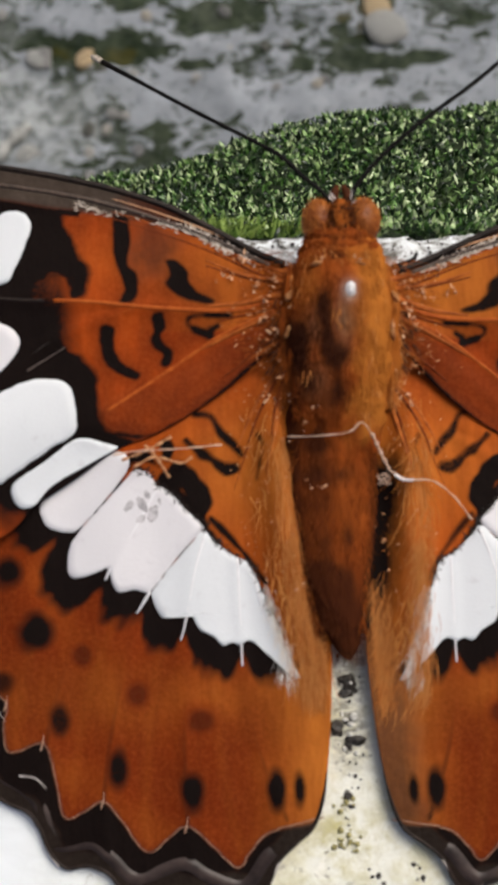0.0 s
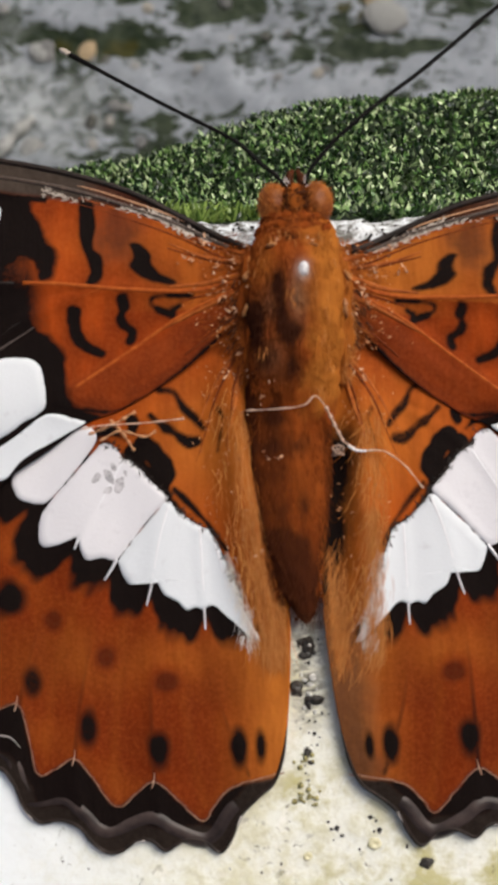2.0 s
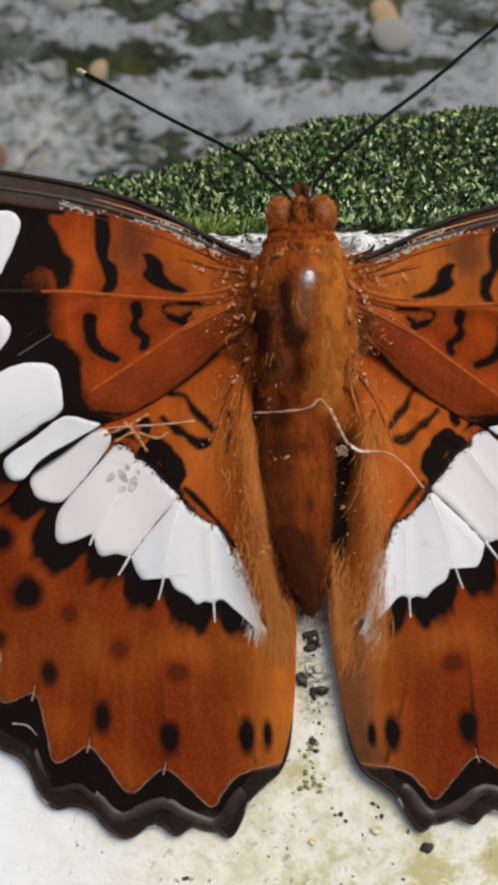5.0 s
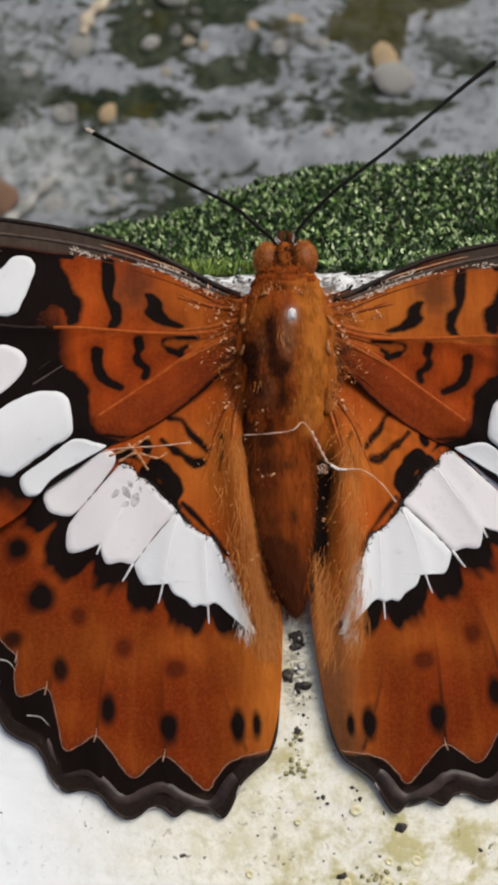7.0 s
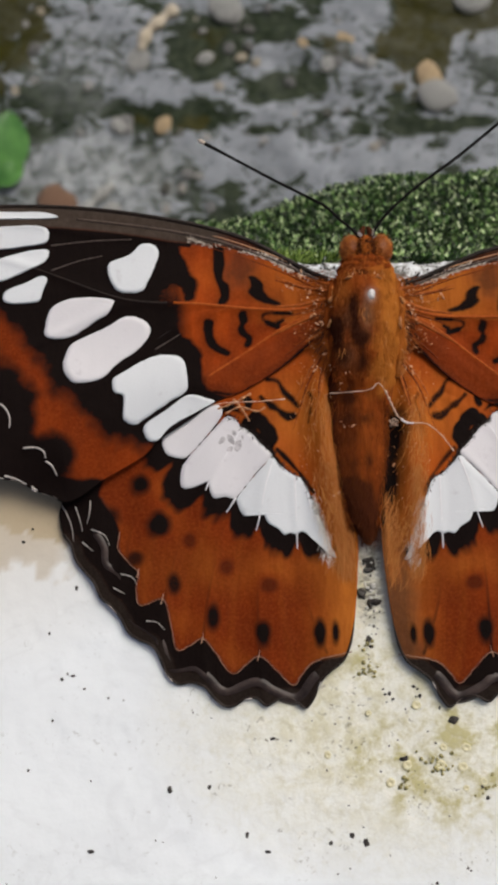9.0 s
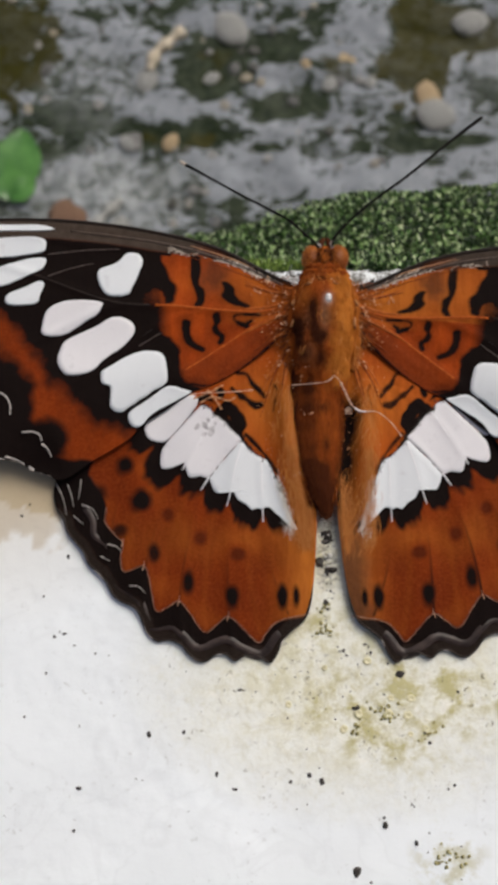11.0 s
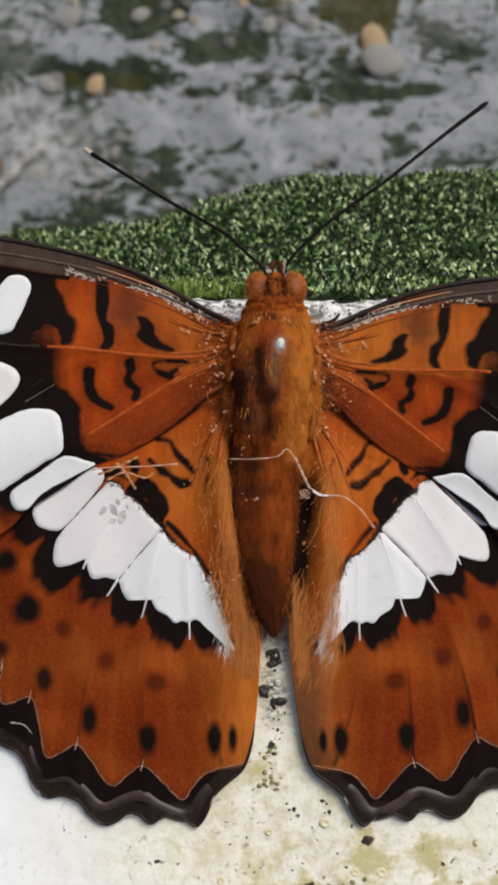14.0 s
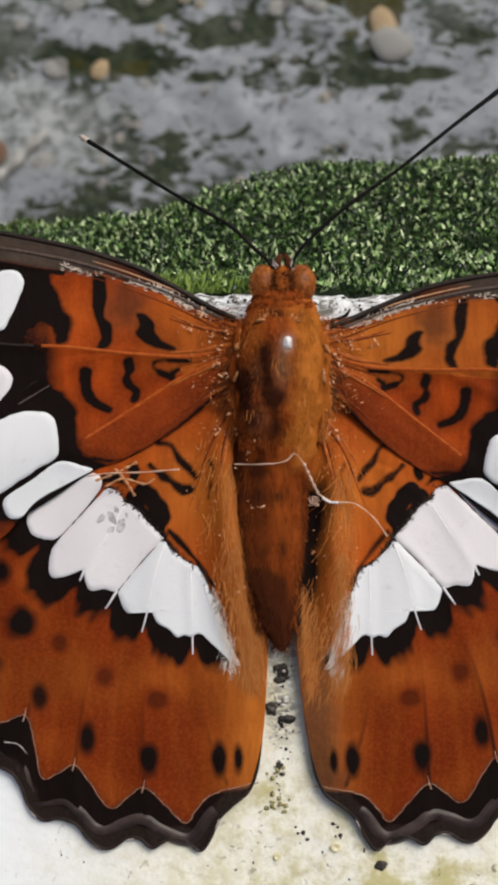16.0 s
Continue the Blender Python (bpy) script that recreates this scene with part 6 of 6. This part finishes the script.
# ---- loose things ----
def make_threads():
    runs = [([(-2.55, 0.4, 2.75), (-1.2, 0.35, 3.5), (0.0, 0.48, 3.62), (0.5, 0.88, 3.65), (0.95, 0.45, 3.45), (1.25, -0.15, 3.1), (1.75, -1.05, 2.7)], 0.03, "pale plant fibre lying across the butterfly's back"),
            ([(1.75, -1.1, 2.65), (2.6, -1.5, 2.6), (3.6, -1.55, 2.5), (4.6, -2.2, 2.0), (5.4, -3.2, 1.75)], 0.032, "pale plant fibre caught on the wing"),
            ([(1.55 + 0.22 * math.cos(a * 1.9) + 0.1 * math.sin(a * 0.7), -1.45 + 0.25 * math.sin(a * 1.3), 2.5 + 0.14 * math.sin(a * 2.1)) for a in range(16)], 0.02, "small tangle of pale fibre beside the abdomen"),
            ([(0.98, 0.42, 3.42), (1.25, -0.1, 3.15), (1.5, -0.6, 2.92), (1.75, -1.05, 2.72)], 0.065, "thick stretch of pale plant fibre"),
            ([(2.0, -1.3, 2.65), (2.35, -1.5, 2.62), (2.75, -1.52, 2.6)], 0.055, "thick white fluff on the fibre"),
            ([(-10.1, -0.25, 2.3), (-9.1, -0.1, 2.45), (-7.1, 0.0, 2.3), (-5.4, 0.16, 2.2)], 0.032, "pale dry fibre lying on the wing"),
            ([(-9.7, -0.45, 2.15), (-8.6, -0.05, 2.3), (-7.6, 0.5, 2.35)], 0.06, "tan fibre scrap lying on the wing"),
            ([(-8.7, 0.15, 2.25), (-8.2, -0.4, 2.2), (-7.7, -1.2, 1.95)], 0.06, "tan fibre scrap lying on the wing"),
            ([(-9.2, -0.75, 2.1), (-8.3, -0.35, 2.25), (-7.2, -0.6, 2.05), (-6.7, -0.35, 2.0)], 0.05, "tan fibre scrap lying on the wing")]
    for line, r, label in runs:
        q = curve_through(line, 50)
        q[:, 2] += 0.04 * np.sin(np.arange(50) * 0.9)
        radii = r * (1 + 0.35 * np.sin(np.arange(50) * 0.55))
        v, f = tube_arrays(q, radii, 6)
        tagged(mesh_part("fibre", from_arrays("fibre", v, f), M_TAN if label.startswith("tan ") else M_VEIN_WHITE if "fluff" in label else M_SILK), label, "fibre", "fibres on the butterfly")


def grain(name, x, y, z, r, material, seed, label, category, flat=0.7, group=""):
    bm = bmesh.new()
    bmesh.ops.create_icosphere(bm, subdivisions=3 if r > 0.17 else 2, radius=1.0)
    for v in bm.verts:
        v.co *= 1 + 0.62 * noise.noise(v.co * 1.4 + Vector((seed * 3.7, 1, 2)))
        v.co = Vector((v.co.x * r * (1 + 0.35 * math.sin(seed * 2.3)), v.co.y * r * (1 + 0.35 * math.cos(seed * 1.7)), v.co.z * r * flat)) * MM
    ob = part(name, bm, material)
    ob.location = (x * MM, y * MM, z * MM)
    return tagged(ob, label, category, group)


def make_grit():
    rng = np.random.default_rng(14)
    spots = [(0.05, -10.2, 0.27), (-0.05, -10.7, 0.22), (0.3, -10.6, 0.18), (-0.3, -10.1, 0.14), (-0.53, -12.2, 0.26), (-0.35, -12.5, 0.15), (0.32, -12.75, 0.30), (0.0, -12.9, 0.18), (-0.1, -15.13, 0.2), (0.05, -15.6, 0.13), (0.25, -14.3, 0.12), (1.17, -18.56, 0.1), (1.4, -18.9, 0.08), (2.96, -18.27, 0.11), (2.7, -18.1, 0.08), (3.1, -18.7, 0.1), (2.85, -18.75, 0.07), (2.0, -22.62, 0.2), (4.05, -30.71, 0.2), (-0.44, -27.73, 0.2), (-6.58, -28.34, 0.15), (6.21, -31.86, 0.2), (2.02, -33.87, 0.25), (0.9, -18.6, 0.07), (1.0, -19.1, 0.06), (5.2, -20.2, 0.22), (-12.8, -24.6, 0.16),
             (-10.3, -24.4, 0.17), (-17.8, -28.4, 0.17), (-7.9, -27.3, 0.15), (-1.3, -27.3, 0.15), (-6.3, -21.4, 0.15), (2.2, -22.5, 0.14), (6.9, -24.3, 0.13), (9.3, -21.4, 0.12)]
    spots += [(-21.97, -8.01, 0.12), (-22.56, -8.85, 0.1), (-19.0, -11.84, 0.11), (-19.84, -17.7, 0.12), (-19.13, -17.47, 0.12), (-19.49, -17.35, 0.08), (-20.73, -14.78, 0.08)]
    for k in range(90):
        spots.append((rng.uniform(-5.0, 7.0), rng.uniform(8.2, 9.7), rng.uniform(0.03, 0.09)))
    for k in range(34):
        spots.append((rng.normal(0, 0.3), rng.uniform(-16.5, -9.6), rng.uniform(0.03, 0.07)))
    for k in range(50):
        spots.append((rng.uniform(-24, 20), rng.uniform(-36, -17), rng.uniform(0.04, 0.11)))
    for k in range(26):
        spots.append((rng.normal(2.5, 4.0), rng.normal(-21.5, 3.0), rng.uniform(0.03, 0.07)))
    for k, (x, y, r) in enumerate(spots):
        grain("grit", x, y, 0.25 * r, r, M_GRIT, k, "dark grain of grit on the white ledge", "grit", 0.4, "grit on the ledge")
    for k, (x, y, r) in enumerate([(0.12, -10.25, 0.09), (0.1, -12.05, 0.13), (-0.3, -11.6, 0.10), (0.22, -11.75, 0.15), (-0.15, -11.85, 0.12), (0.4, -12.3, 0.09), (-0.2, -13.1, 0.08), (0.3, -13.3, 0.11), (-0.42, -12.9, 0.07), (0.05, -12.5, 0.09), (-0.28, -9.75, 0.06)]):
        grain("crumb", x, y, 0.26 if k == 0 else 0.06, r, M_CRUMB, k + 90, "pale chalky crumb on the ledge", "crumb", 0.4, "crumbs on the ledge")
    clumps = [(13.4, -21.8, 0.95, 95), (4.0, -23.0, 1.1, 30), (-0.1, -17.1, 0.8, 18), (7.5, -24.2, 1.0, 8), (2.2, -24.0, 1.0, 8), (8.4, -33, 1.6, 30), (-0.3, -15.6, 0.5, 8)]
    for k, (x, y, spread, count) in enumerate(clumps):
        bm = bmesh.new()
        for j in range(count):
            c = Vector((rng.normal(0, spread * 0.45), rng.normal(0, spread * 0.4), 0.05)) * MM
            made = bmesh.ops.create_icosphere(bm, subdivisions=1, radius=rng.uniform(0.06, 0.17) * MM)
            for v in made["verts"]:
                v.co = Vector((v.co.x, v.co.y, v.co.z * 0.3)) * (1 + 0.3 * noise.noise(v.co / MM * 6)) + c
        ob = part("lichen", bm, M_LICHEN)
        ob.location = (x * MM, y * MM, 0.02 * MM)
        tagged(ob, "crust of yellow-brown lichen on the white ledge", "lichen", "lichen on the ledge", "stuff")


def make_lichen_discs():
    """Small pale round lichen cups with a hollow middle."""
    for k, (x, y, r) in enumerate([(4.3, -23.0, 0.34), (5.7, -23.1, 0.34), (5.95, -21.9, 0.32), (4.5, -21.9, 0.24), (-2.8, -22.4, 0.24), (2.2, -23.0, 0.34), (1.15, -24.1, 0.3), (-0.2, -19.8, 0.2), (2.85, -19.3, 0.3), (5.9, -24.4, 0.22), (7.0, -24.0, 0.26)]):
        ring, faces = [], []
        for i in range(20):
            a = i * math.pi / 10
            far = r * (1 + 0.07 * math.sin(2 * a + k) + 0.05 * math.sin(5 * a + 2 * k))
            for share, up in ((1.0, -0.04), (0.80, 0.035), (0.52, 0.045), (0.30, 0.0)):
                ring.append((far * share * math.cos(a) * MM, far * share * math.sin(a) * MM, up * MM))
            b = (i + 1) % 20
            faces += [(i * 4 + j, b * 4 + j, b * 4 + j + 1, i * 4 + j + 1) for j in range(3)]
        faces.append(tuple(i * 4 + 3 for i in range(20)))
        ob = mesh_part("lichen_disc", from_arrays("lichen_disc", ring, faces), M_CUP)
        ob.location = (x * MM, y * MM, 0.06 * MM)
        tagged(ob, "pale yellow lichen disc on the white ledge", "lichen", "lichen discs on the ledge")


def make_leaf():
    """A small fresh leaf on the ground."""
    sprig = new("fallen_leaf")
    tagged(sprig, "small fresh green leaf lying on wet ground", "leaf")
    for turn, length, half in ((82, 21, 7.2), (112, 15, 5.0), (40, 9, 3.4)):
        verts, faces = [], []
        n = 14
        for i in range(n + 1):
            s = i / n
            w = half * math.sin(math.pi * min(1, s * 0.97 + 0.02)) ** 0.8
            for j in range(-2, 3):
                verts.append((length * s * MM, w * j / 2 * MM, (0.5 + 0.9 * math.sin(s * 3) + 0.25 * abs(j)) * MM))
        for i in range(n):
            for j in range(4):
                faces.append((i * 5 + j, (i + 1) * 5 + j, (i + 1) * 5 + j + 1, i * 5 + j + 1))
        blade = mesh_part("blade", from_arrays("blade", verts, faces), M_LEAF, sprig)
        blade.matrix_basis = pose(0, 0, 0, 0, 0, turn)
    sprig.location = (-84 * MM, 103 * MM, (GROUND_Z + 1.0) * MM)


make_ledge()
make_wall()
make_wall_front()
make_moss()
make_moss_tuft()
make_ground()
build_butterfly()
make_threads()
make_grit()
make_lichen_discs()
make_leaf()
make_pebbles()
make_twig()


def motions():
    walk(cam, [(t, pose(x, y, z, rx, ry, rz)) for t, x, y, z, rx, ry, rz in PATH], EXPOSURE)


motions()
